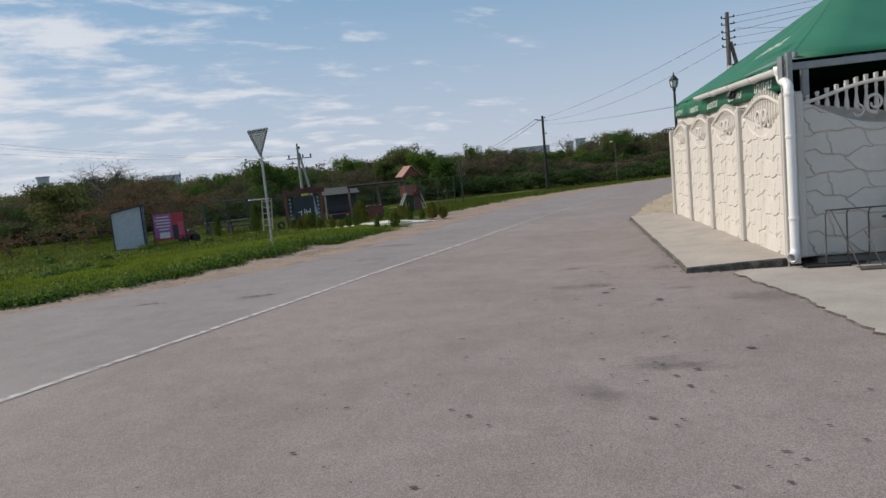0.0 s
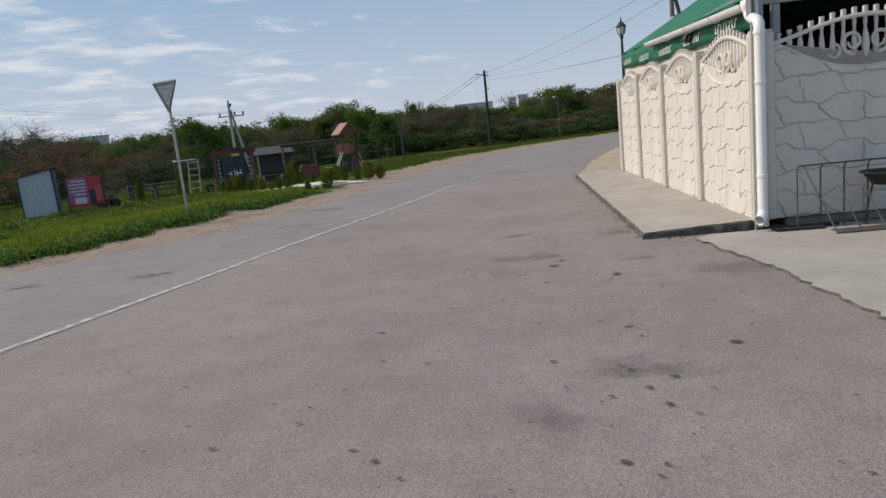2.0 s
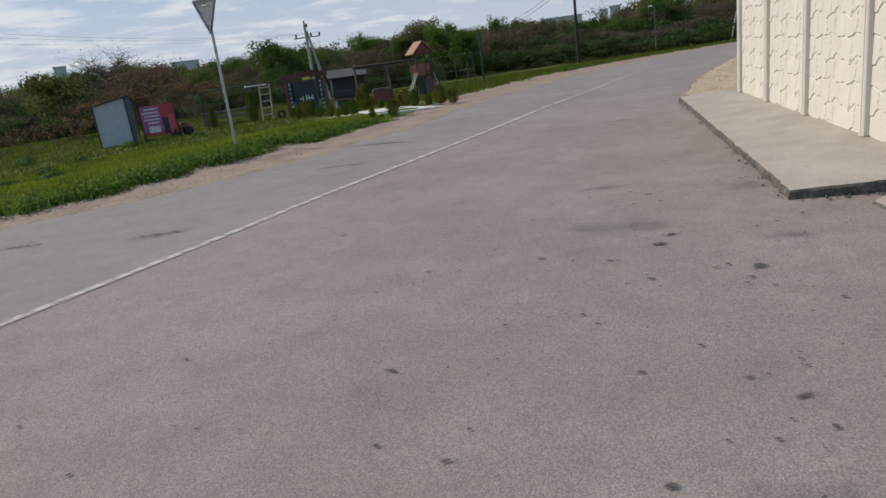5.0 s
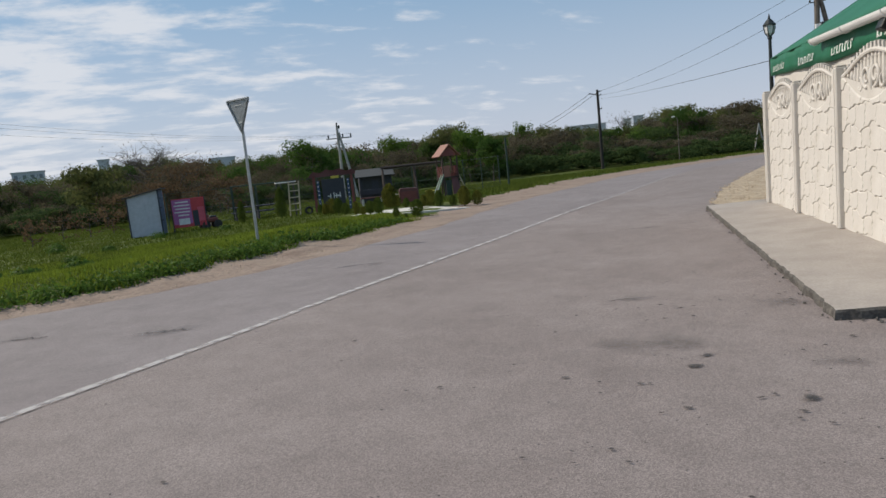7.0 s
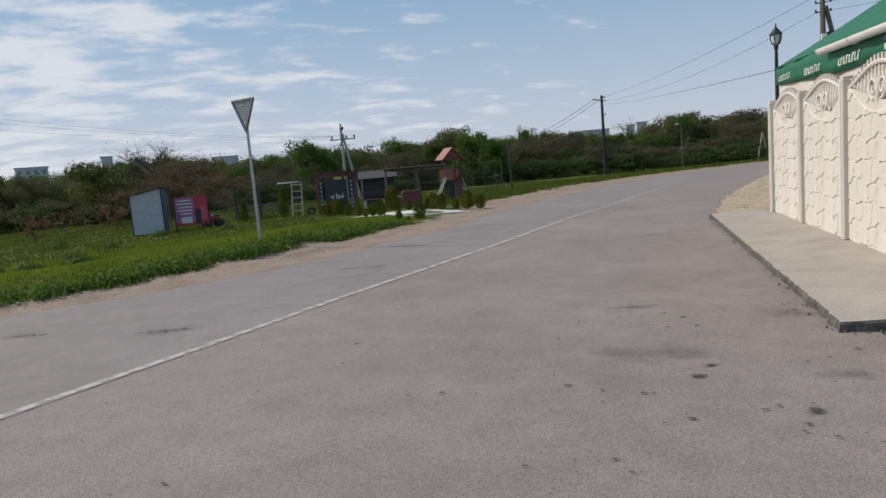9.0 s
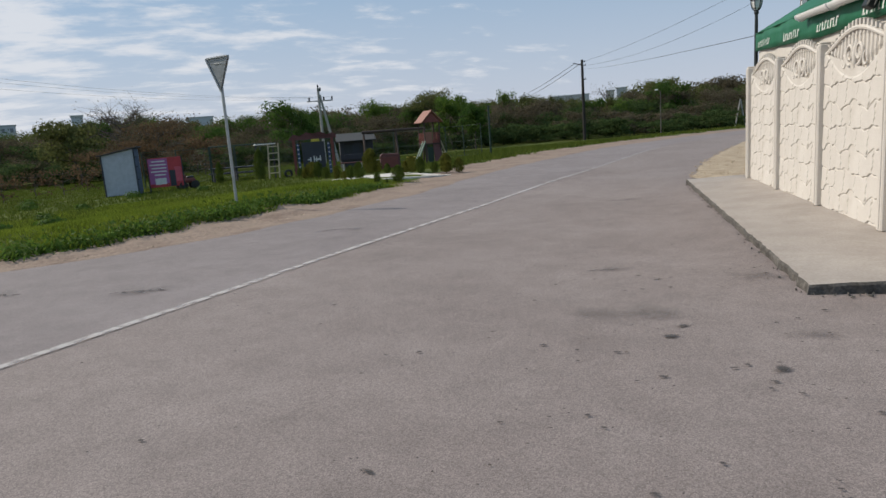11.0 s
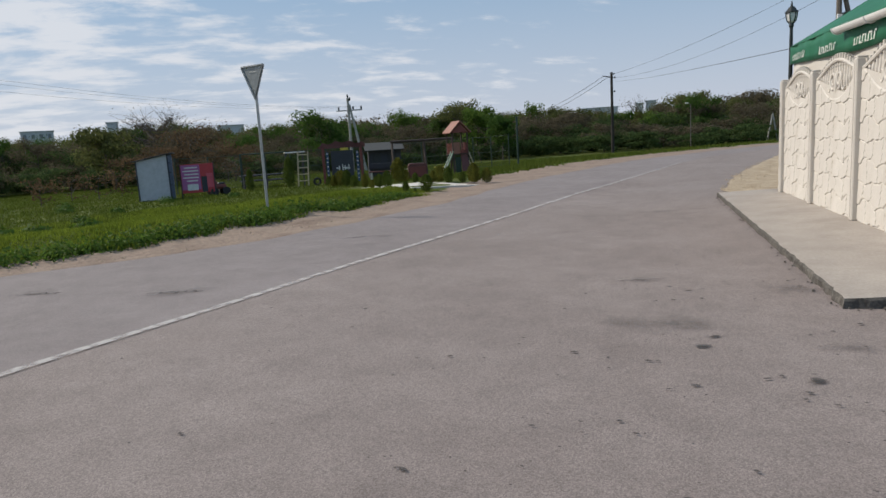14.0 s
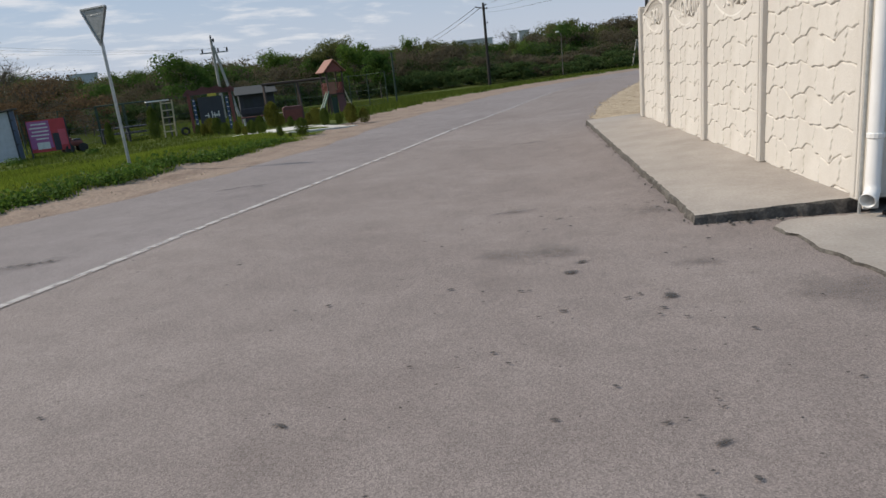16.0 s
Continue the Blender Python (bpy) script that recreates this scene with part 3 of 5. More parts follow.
fence_run(FENCE_X, FENCE_Y + 4 * BAY, -90, 4, "cream-painted cast concrete fence with stone relief and arched openwork top", closed=True)
fence_run(FENCE_X + 0.12, FENCE_Y + 0.06, 0, 3, "shaded cream concrete wall panels with openwork top beside the downpipe", first_post=True)

# steel channel in the corner between the two runs
bm = bmesh.new()
box(bm, (2.375, 8.172, 1.1), (0.11, 0.03, 2.1), 0.004)
tagged(finish("corner_fillet", bm, M_WHITE), "cream fillet in the corner of the fence", "trim", kind="structure")
bm = bmesh.new()
box(bm, (2.288, 8.155, 1.12), (0.018, 0.02, 2.2), 0.003)
tagged(finish("corner_trim", bm, M_GALV), "grey steel corner strip between two fence runs", "trim", kind="structure")

# inner wall that the canopy stands on
bm = bmesh.new()
box(bm, (2.575, 13.35, 1.16), (0.1, 6.5, 2.5), 0.01)
tagged(finish("wall_inner", bm, M_WHITE), "cream rendered wall behind the fence", "wall", kind="structure")
bm = bmesh.new()
box(bm, (9.5, 16.5, 1.34), (13.4, 0.12, 2.84), 0.01)
tagged(finish("wall_back", bm, M_DARKWOOD), "dark back wall of the covered terrace", "wall", kind="structure")
bm = bmesh.new()
box(bm, (9.5, 12.4, 0.03), (13.6, 8.0, 0.1), 0.01)
tagged(finish("terrace_floor", bm, M_CONCRETE), "concrete floor of the covered terrace", "floor", kind="structure")
bm = bmesh.new()
box(bm, (16.2, 12.4, 1.2), (0.12, 8.3, 2.6), 0.01)
tagged(finish("wall_east", bm, M_DARKWOOD), "dark side wall of the covered terrace", "wall", kind="structure")


# ---- green canopy roof ----
def patch(bm, a, b, c, d, nu, nv, sag):
    a, b, c, d = map(Vector, (a, b, c, d))
    g = []
    for j in range(nv + 1):
        row = []
        for i in range(nu + 1):
            u, v = i / nu, j / nv
            p = (a * (1 - u) + b * u) * (1 - v) + (d * (1 - u) + c * u) * v
            p.z -= sag * math.sin(math.pi * v) * (0.8 + 0.2 * math.cos(6.28 * u * 4))
            row.append(bm.verts.new(p))
        g.append(row)
    for j in range(nv):
        for i in range(nu):
            bm.faces.new((g[j][i], g[j][i + 1], g[j + 1][i + 1], g[j + 1][i]))


C_FAR, C_NEAR, PEAK = (2.47, 16.66, 2.72), (2.47, 8.42, 2.54), (4.62, 12.5, 4.12)


def thick(ob, amount):
    s = ob.modifiers.new("thickness", "SOLIDIFY")
    s.thickness = amount
    return ob


canopy = thing("canopy", 0, 0, 0, 0, "green tarpaulin canopy roof with white printed hanging valance", "canopy")
bm = bmesh.new()
patch(bm, C_FAR, C_NEAR, PEAK, PEAK, 24, 10, 0.05)
bmesh.ops.remove_doubles(bm, verts=bm.verts, dist=0.0005)
thick(part("side_slope", bm, M_GREEN, canopy, smooth=True), 0.008)
bm = bmesh.new()
patch(bm, C_NEAR, (16.0, 8.42, 2.49), (16.0, 12.5, 4.12), PEAK, 24, 10, 0.04)
thick(part("front_slope", bm, M_GREEN, canopy, smooth=True), 0.008)
bm = bmesh.new()
patch(bm, (16.0, 16.66, 2.72), C_FAR, PEAK, (16.0, 12.5, 4.12), 12, 6, 0.04)
thick(part("back_slope", bm, M_GREEN, canopy, smooth=True), 0.008)


def valance_low(y):
    return np.interp(y, [8.4, 11.2, 13.0, 16.66], [2.2, 2.24, 2.25, 2.41])


bm = bmesh.new()
rows = []
for i in range(61):
    y = 16.66 - i * (16.66 - 8.6) / 60
    x = 2.49 + 0.012 * math.sin(y * 5.1) + 0.008 * math.sin(y * 11.3)
    rows.append([bm.verts.new((x, y, z)) for z in np.linspace(2.715 - 0.022 * (16.66 - y), valance_low(y), 4)])
for a, b in zip(rows, rows[1:]):
    for k in range(3):
        bm.faces.new((a[k], b[k], b[k + 1], a[k + 1]))
valance = thick(part("valance", bm, M_GREEN, canopy, "green hanging valance with white printed marks", smooth=True), 0.006)

# white printed marks: slanted strokes in place of lettering
rng = random.Random(7)


def strokes(parent, place, length, height, n):
    """n slanted strokes in a row; place(s, h) gives the point s metres along and h metres up."""
    bm = bmesh.new()
    for i in range(n):
        s0, w = length * (i + 0.15) / n, length * rng.uniform(0.35, 0.6) / n
        h = height * rng.uniform(0.75, 1.0)
        lean = height * 0.28
        bm.faces.new([bm.verts.new(place(s, q)) for s, q in ((s0, 0), (s0 + w * 0.6, 0), (s0 + w * 0.6 + lean, h), (s0 + lean, h))])
        if i % 2 == 0:
            bm.faces.new([bm.verts.new(place(s, q)) for s, q in ((s0 + 0.01, h * 0.05), (s0 + w * 1.5, 0.0), (s0 + w * 1.5, h * 0.22), (s0 + 0.01, h * 0.25))])
        else:
            bm.faces.new([bm.verts.new(place(s, q)) for s, q in ((s0 + lean, h * 0.8), (s0 + w * 1.4 + lean, h * 0.75), (s0 + w * 1.4 + lean, h * 0.97), (s0 + lean, h))])
    return thick(part("printed_mark", bm, M_LETTER, parent), 0.002)


for yc in (15.95, 14.25, 12.6, 11.0, 9.5):
    strokes(canopy, lambda s, h, yc=yc: (2.462, yc + 0.45 - s, float(valance_low(yc)) + 0.075 + h - 0.012 * s), 0.85, 0.12, 8)


def on_side(s, h):
    """A point on the side slope: metres south of y = 11, and metres up the slope from the eave."""
    e = Vector((2.47, 11.1 - s, 2.66))
    up = (Vector(PEAK) - Vector((2.47, 12.5, 2.66))).normalized()
    return e + up * (0.42 + h) + Vector((-0.012, 0, 0.022))


strokes(canopy, on_side, 1.25, 0.2, 7)

# steel frame under the canopy
frame_ob = thing("pergola", 0, 0, 0, 0, "grey steel posts and beams carrying the canopy", "pergola")
for x, y, z0, z1 in ((2.66, 8.5, 0.08, 2.49), (2.66, 16.5, 0.08, 2.66), (6.0, 8.5, 0.08, 2.46), (10.0, 8.5, 0.08, 2.46), (14.5, 8.5, 0.08, 2.46)):
    bm = bmesh.new()
    box(bm, (x, y, (z0 + z1) / 2), (0.08, 0.08, z1 - z0), 0.006)
    part("post", bm, M_STEEL, frame_ob)
bm = bmesh.new()
box(bm, (9.2, 8.46, 2.455), (13.4, 0.05, 0.09), 0.006)
part("beam", bm, M_STEEL, frame_ob)
bm = bmesh.new()
box(bm, (2.56, 12.5, 2.6), (0.05, 8.1, 0.07), 0.006)
part("beam", bm, M_STEEL, frame_ob)
for i in range(6):
    x = 5.2 + i * 1.9
    bm = bmesh.new()
    rod(bm, (x, 8.6, 2.44), (x, 12.4, 3.88), 0.025, seg=6)
    part("rafter", bm, M_STEEL, frame_ob)
for k in range(3):
    bm = bmesh.new()
    rod(bm, (3.5 + 0.55 * k, 9.5 + k, 2.62 + 0.37 * k), (16, 9.5 + k, 2.62 + 0.37 * k), 0.02, seg=6)
    part("purlin", bm, M_STEEL, frame_ob)
bm = bmesh.new()
rod(bm, (2.35, 8.36, 2.3), (2.35, 8.36, 2.58), 0.04, seg=4)
box(bm, (2.42, 8.3, 2.42), (0.06, 0.08, 0.38), 0.005)
part("bracket", bm, M_STEEL, frame_ob)

# gutter and downpipe
gutter = thing("rain_gutter", 0, 0, 0, 0, "white plastic half-round gutter with downpipe at the corner", "gutter")
bm = bmesh.new()
rows = []
for i in range(13):
    y = 13.55 - i * (13.55 - 8.42) / 12
    z = 2.62 - 0.032 * (13.55 - y)
    prof = []
    for k in range(9):
        a = math.pi * k / 8
        prof.append((2.40 + 0.075 * math.cos(a), z - 0.075 * math.sin(a)))
    for k in range(8, -1, -1):
        a = math.pi * k / 8
        prof.append((2.40 + 0.068 * math.cos(a), z - 0.068 * math.sin(a) + 0.004))
    rows.append([bm.verts.new((x, y, zz)) for x, zz in prof])
for a, b in zip(rows, rows[1:]):
    for k in range(len(a)):
        bm.faces.new((a[k], a[(k + 1) % len(a)], b[(k + 1) % len(a)], b[k]))
for end in (rows[0], rows[-1]):
    bm.faces.new(end)
bmesh.ops.recalc_face_normals(bm, faces=bm.faces)
part("trough", bm, M_PLASTIC, gutter)
for y in (13.5, 12.2, 10.9, 9.7, 8.6):
    bm = bmesh.new()
    z = 2.62 - 0.032 * (13.55 - y)
    tube(bm, [(2.40 + 0.081 * math.cos(a), y, z - 0.081 * math.sin(a)) for a in [math.pi * k / 8 for k in range(9)]], 0.012, 5)
    part("bracket", bm, M_PLASTIC, gutter)
bm = bmesh.new()
tube(bm, [(2.385, 8.5, 2.36), (2.383, 8.47, 2.32), (2.375, 8.39, 2.285), (2.36, 8.26, 2.255), (2.35, 8.17, 2.23), (2.345, 8.105, 2.19), (2.343, 8.095, 2.1), (2.343, 8.095, 0.27), (2.34, 8.085, 0.21), (2.31, 8.05, 0.165), (2.27, 8.01, 0.15)], [0.055, 0.055, 0.055, 0.055, 0.056, 0.056, 0.052, 0.052, 0.056, 0.056, 0.057], 14, cap=False)
thick(part("downpipe", bm, M_PLASTIC, gutter, "white plastic downpipe with elbow outlet", smooth=True), 0.004)
for z in (0.62, 1.6, 2.1):
    bm = bmesh.new()
    lathe(bm, [(0.056, -0.02), (0.06, -0.015), (0.06, 0.015), (0.056, 0.02)], (2.343, 8.095, z), 14)
    rod(bm, (2.343, 8.095, z), (2.343, 8.19, z), 0.008, seg=6)
    part("pipe_clip", bm, M_PLASTIC, gutter)

bm = bmesh.new()
lathe(bm, [(0.056, 0.0), (0.058, 0.03), (0.08, 0.08), (0.084, 0.15), (0.076, 0.15), (0.055, 0.08)], (2.388, 8.5, 2.33), 12)
part("hopper", bm, M_PLASTIC, gutter, "white plastic funnel under the gutter's end", smooth=True)

# floodlight under the gutter
flood = thing("floodlight", 2.4, 11.05, 2.3, 0, "small black floodlight on a bracket above the fence", "floodlight")
bm = bmesh.new()
box(bm, (-0.03, 0.0, 0.1), (0.1, 0.16, 0.14), 0.012, pose(0, 0, 0, 0, 25, 0))
part("housing", bm, M_BLACK, flood)
bm = bmesh.new()
rod(bm, (0.02, 0.09, 0.05), (0.1, 0.18, 0.26), 0.014, seg=6)
rod(bm, (0.02, -0.09, 0.05), (0.1, -0.1, 0.26), 0.014, seg=6)
part("arm", bm, M_BLACK, flood)

# lantern on the corner
lantern = thing("street_lamp", 2.52, 16.8, 0.04, 0, "black cast-iron lantern on a slim dark green post", "street lamp")
bm = bmesh.new()
lathe(bm, [(0.09, 0.0), (0.09, 0.25), (0.055, 0.3), (0.045, 0.9), (0.034, 2.4), (0.028, 3.04), (0.042, 3.06), (0.042, 3.09), (0.022, 3.12)], seg=10)
part("post", bm, M_BLACK, lantern)
bm = bmesh.new()
lathe(bm, [(0.02, 3.11), (0.07, 3.16), (0.092, 3.25), (0.086, 3.31), (0.04, 3.31)], seg=6)
part("glass", bm, M_GLASS, lantern)
for k in range(6):
    bm = bmesh.new()
    a = math.pi * k / 3
    tube(bm, [((r) * math.cos(a), r * math.sin(a), z) for r, z in ((0.025, 3.1), (0.075, 3.155), (0.098, 3.25), (0.092, 3.31))], 0.008, 5)
    part("rib", bm, M_BLACK, lantern)
bm = bmesh.new()
lathe(bm, [(0.115, 3.3), (0.115, 3.315), (0.085, 3.35), (0.05, 3.4), (0.02, 3.42), (0.02, 3.44), (0.006, 3.51)], seg=10)
part("cap", bm, M_BLACK, lantern)


# ---- rack and clutter by the wall ----
M_RUSTY = material("dull_iron", (0.06, 0.055, 0.05), (0.13, 0.115, 0.1), 12, 0.7, metal=0.2)
rack = thing("bicycle_rack", 2.66, 7.72, 0.022, 0, "thin grey steel bicycle rack standing against the wall", "rack")
for i in range(6):
    bm = bmesh.new()
    x = 0.0 + i * 0.235
    tube(bm, [(x, 0.28, 0.0), (x, 0.28, 0.62), (x + 0.012, 0.27, 0.66), (x + 0.03, 0.25, 0.68)], 0.008, 6)
    part("upright", bm, M_RUSTY, rack)
    bm = bmesh.new()
    rod(bm, (x + 0.22, -0.12, 0.0), (x + 0.06, 0.25, 0.66) if i == 0 else (x + 0.12, 0.12, 0.42), 0.007, seg=6)
    part("leg", bm, M_RUSTY, rack)
bm = bmesh.new()
rod(bm, (0.0, 0.28, 0.67), (1.4, 0.28, 0.67), 0.009, seg=6)
part("top_bar", bm, M_RUSTY, rack)
bm = bmesh.new()
box(bm, (0.85, -0.02, 0.006), (1.2, 0.24, 0.006))
tube(bm, [(0.2, -0.14, 0.012), (1.5, -0.14, 0.012)], 0.01, 6)
part("base_plate", bm, M_RUSTY, rack)
basin = thing("basin", 3.5, 7.9, 0.022, 0, "black plastic basin on thin steel legs", "basin")
bm = bmesh.new()
lathe(bm, [(0.13, 0.42), (0.22, 0.54), (0.25, 0.545), (0.25, 0.555), (0.215, 0.555), (0.12, 0.435)], seg=18)
part("bowl", bm, M_BLACK, basin)
for a in (0.4, 2.5, 4.6):
    bm = bmesh.new()
    rod(bm, (0.2 * math.cos(a), 0.2 * math.sin(a), 0.0), (0.12 * math.cos(a), 0.12 * math.sin(a), 0.44), 0.009, seg=6)
    part("leg", bm, M_RUSTY, basin)
for x0, x1, y, w, rz in ((2.42, 3.1, 8.06, 0.08, 2), (2.42, 2.9, 7.95, 0.06, -3)):
    bm = bmesh.new()
    box(bm, (0, 0, 0.015), (x1 - x0, w, 0.03), 0.004)
    ob = finish("plank", bm, M_POLE)
    ob.matrix_basis = pose((x0 + x1) / 2, y, 0.022, 0, 0, rz)
    tagged(ob, "weathered dark plank lying at the wall's foot", "plank", "planks by the wall")


# ---- road sign ----
sign = thing("road_sign", -7.8, 15.5, 0.2, -18, "grey back of a give-way road sign on a steel post", "road sign")
bm = bmesh.new()
rod(bm, (0, 0.03, -0.1), (0.0, 0.03, 3.0), 0.03, 0.03, 10)
part("post", bm, M_GALV, sign)
bm = bmesh.new()
out = []
for cx, cz in ((-0.35, 2.96), (0.0, 2.33), (0.35, 2.96)):
    for k in range(5):
        a0 = {(-0.35): 90, 0.0: 210, 0.35: -30}[cx]
        a = math.radians(a0 + k * 30)
        out.append((cx * 0.9 + 0.035 * math.cos(a), cz + 0.035 * math.sin(a)))
prism(bm, out, 0.012)
bmesh.ops.recalc_face_normals(bm, faces=bm.faces)
plate = part("plate", bm, M_STEEL, sign, "bare grey metal back of the triangle")
bm = bmesh.new()
for (ax, az), (bx, bz) in zip(((-0.32, 2.97), (0.32, 2.97), (0, 2.34)), ((0.32, 2.97), (0, 2.34), (-0.32, 2.97))):
    rod(bm, (ax, -0.012, az), (bx, -0.012, bz), 0.014, seg=6)
part("rim", bm, M_STEEL, sign)
for z in (2.5, 2.85):
    bm = bmesh.new()
    box(bm, (0, 0.0, z), (0.2, 0.02, 0.03), 0.003)
    part("clamp", bm, M_STEEL, sign)


# ---- utility poles and wires ----
def wire(points_a, points_b, sag, r=0.01):
    a, b = Vector(points_a), Vector(points_b)
    bm = bmesh.new()
    pts = []
    for i in range(25):
        s = i / 24
        p = a.lerp(b, s)
        p.z -= sag * 4 * s * (1 - s)
        pts.append(p)
    tube(bm, pts, r, 4)
    return tagged(finish("power_cable", bm, M_BLACK), "thin dark overhead power cable between poles", "cable", "overhead cables")


pole = thing("utility_pole", -1.53, 64.9, -0.15, 0, "dark tarred wooden utility pole on the grass verge", "utility pole", "utility poles")
bm = bmesh.new()
rod(bm, (0, 0, -0.3), (0, 0, 6.7), 0.15, 0.11, 10)
part("shaft", bm, M_POLE, pole)
bm = bmesh.new()
rod(bm, (-0.75, 0, 6.45), (0.15, 0, 6.2), 0.04, seg=6)
part("crossarm", bm, M_POLE, pole)
for z, dx in ((6.5, 0.22), (6.2, 0.28), (5.0, 0.25)):
    bm = bmesh.new()
    rod(bm, (0, 0, z), (dx, 0, z), 0.03, seg=6)
    lathe(bm, [(0.05, 0), (0.06, 0.05), (0.03, 0.12)], (dx, 0, z), 8)
    part("insulator", bm, M_BLACK, pole)

pole2 = thing("utility_pole", 9.04, 38.3, 0.0, 0, "weathered concrete utility pole with brace and insulators", "utility pole", "utility poles")
bm = bmesh.new()
rod(bm, (0, 0, -0.2), (0, 0, 8.85), 0.16, 0.1, 10)
part("shaft", bm, M_OLDPOLE, pole2)
bm = bmesh.new()
rod(bm, (1.9, 0.4, -0.2), (0.12, 0, 7.3), 0.13, 0.1, 8)
part("brace", bm, M_OLDPOLE, pole2)
for z in (8.6, 8.25, 7.85, 7.5, 7.1):
    bm = bmesh.new()
    rod(bm, (-0.28, 0, z - 0.05), (0.34, 0, z), 0.025, seg=6)
    for dx in (-0.28, 0.34):
        lathe(bm, [(0.035, 0), (0.05, 0.05), (0.025, 0.13)], (dx, 0, z - 0.04), 8)
    part("insulator", bm, M_BLACK, pole2)
bm = bmesh.new()
box(bm, (0.0, -0.14, 5.9), (0.22, 0.14, 0.3), 0.01)
part("meter_box", bm, M_PLASTIC, pole2)
bm = bmesh.new()
lathe(bm, [(0.05, 5.7), (0.16, 5.75), (0.16, 6.1), (0.05, 6.15)], (0.26, 0, 0), 10)
part("transformer", bm, M_BLACK, pole2)

POLE3 = (-24.5, 60.0, float(land(-24.5, 60.0)))
pole3 = thing("utility_pole", *POLE3, 12, "pale concrete utility pole with slanting strut and crossarm", "utility pole", "utility poles")
bm = bmesh.new()
rod(bm, (0, 0, -0.2), (0, 0, 7.9), 0.2, 0.15, 8)
part("shaft", bm, M_CPOLE, pole3)
bm = bmesh.new()
rod(bm, (1.7, 0, -0.2), (0.15, 0, 7.2), 0.18, 0.14, 8)
part("brace", bm, M_CPOLE, pole3)
bm = bmesh.new()
box(bm, (0.1, 0, 6.6), (3.2, 0.12, 0.12), 0.01)
part("crossarm", bm, M_STEEL, pole3)
for dx, z in ((-1.2, 6.65), (1.6, 6.65), (0.6, 6.65), (0.0, 7.9), (0.25, 7.6)):
    bm = bmesh.new()
    lathe(bm, [(0.06, 0), (0.1, 0.1), (0.1, 0.3), (0.05, 0.38)], (dx, 0, z), 8)
    part("insulator", bm, M_BLACK, pole3)

pole3.matrix_basis = pole3.matrix_basis @ Matrix.Diagonal((0.73, 0.73, 0.84, 1))

pole4 = thing("street_lamp", 5.33, 68.6, float(land(5.33, 68.6)) - 0.05, 0, "slim pale street lamp post at the bend of the road", "street lamp")
bm = bmesh.new()
rod(bm, (0, 0, -0.2), (0, 0, 3.9), 0.045, 0.035, 8)
part("post", bm, M_OLDPOLE, pole4)
bm = bmesh.new()
tube(bm, [(0, 0, 3.8), (-0.1, -0.03, 4.05), (-0.24, -0.06, 4.1)], 0.03, 6)
part("arm", bm, M_OLDPOLE, pole4)
bm = bmesh.new()
box(bm, (-0.36, -0.08, 4.11), (0.3, 0.14, 0.1), 0.03)
part("lamp_head", bm, M_PLASTIC, pole4)
pole5 = thing("utility_pole", 12.75, 71.7, float(land(12.75, 71.7)) - 0.05, 0, "distant pale A-shaped concrete utility pole", "utility pole", "utility poles")
for dx in (-1.0, 1.0):
    bm = bmesh.new()
    rod(bm, (dx * 0.5, 0, -0.2), (0.0, 0, 2.7), 0.08, 0.06, 8)
    part("shaft", bm, M_CPOLE, pole5)

wire((8.76, 38.3, 7.8), (-1.3, 64.9, 6.4), 0.35)
wire((8.76, 38.3, 7.05), (-1.25, 64.9, 6.05), 0.7, 0.009)
wire((2.55, 16.9, 2.72), (-1.25, 64.9, 5.75), 0.12, 0.0075)
wire((-2.25, 64.9, 6.25), (-24, 150, 6.2), 1.2, 0.02)
wire((-1.6, 64.9, 6.3), (-25, 160, 6.4), 1.5, 0.02)
for z, end in ((8.6, (34, 26, 10.0)), (8.25, (34, 24, 9.8)), (7.85, (33, 22, 10.0)), (7.5, (33, 24, 8.4)), (7.1, (20, 22, 7.0)), (8.0, (30, 44, 8.3))):
    wire((9.38, 38.3, z), end, 0.5)
for dx, dz in ((-1.2, 0), (0.6, 0), (1.6, 0)):
    wire((POLE3[0] + 0.73 * dx, POLE3[1], POLE3[2] + 5.85), (-36 + dx * 1.5, 14, 7.6), 1.1, 0.006)


# ---- the playground and its surroundings ----
def paint(name, c, rough=0.6, wear=0.4):
    return material(name, tuple(v * 0.8 for v in c), c, 5, rough, 0.2, 40, stain=(c[0] * 0.6 + 0.03, c[1] * 0.6 + 0.03, c[2] * 0.6 + 0.03, wear), stain_scale=3)


P_RED, P_ORANGE, P_BLUE, P_YELLOW = paint("red_paint", (0.19, 0.05, 0.04)), paint("orange_roof", (0.29, 0.125, 0.085)), paint("blue_paint", (0.05, 0.085, 0.16)), paint("yellow_paint", (0.6, 0.48, 0.06))
P_WHITE, P_GREY, P_GREENPOST, P_BROWN = paint("white_paint", (0.72, 0.71, 0.68)), paint("grey_sheet", (0.47, 0.485, 0.53), 0.5, 0.15), paint("green_post", (0.02, 0.045, 0.03)), paint("brown_timber", (0.062, 0.042, 0.034), 0.8)
P_DARK, P_PINK, P_MAROON, P_TAN, P_SLATE = paint("dark_board", (0.035, 0.038, 0.05)), paint("pink_print", (0.6, 0.1, 0.14)), paint("maroon_paint", (0.135, 0.045, 0.042)), paint("pale_timber", (0.5, 0.43, 0.3), 0.8), paint("slate_roof", (0.05, 0.053, 0.055), 0.9)
P_PALEGREEN = paint("pale_green_pipe", (0.25, 0.36, 0.27))
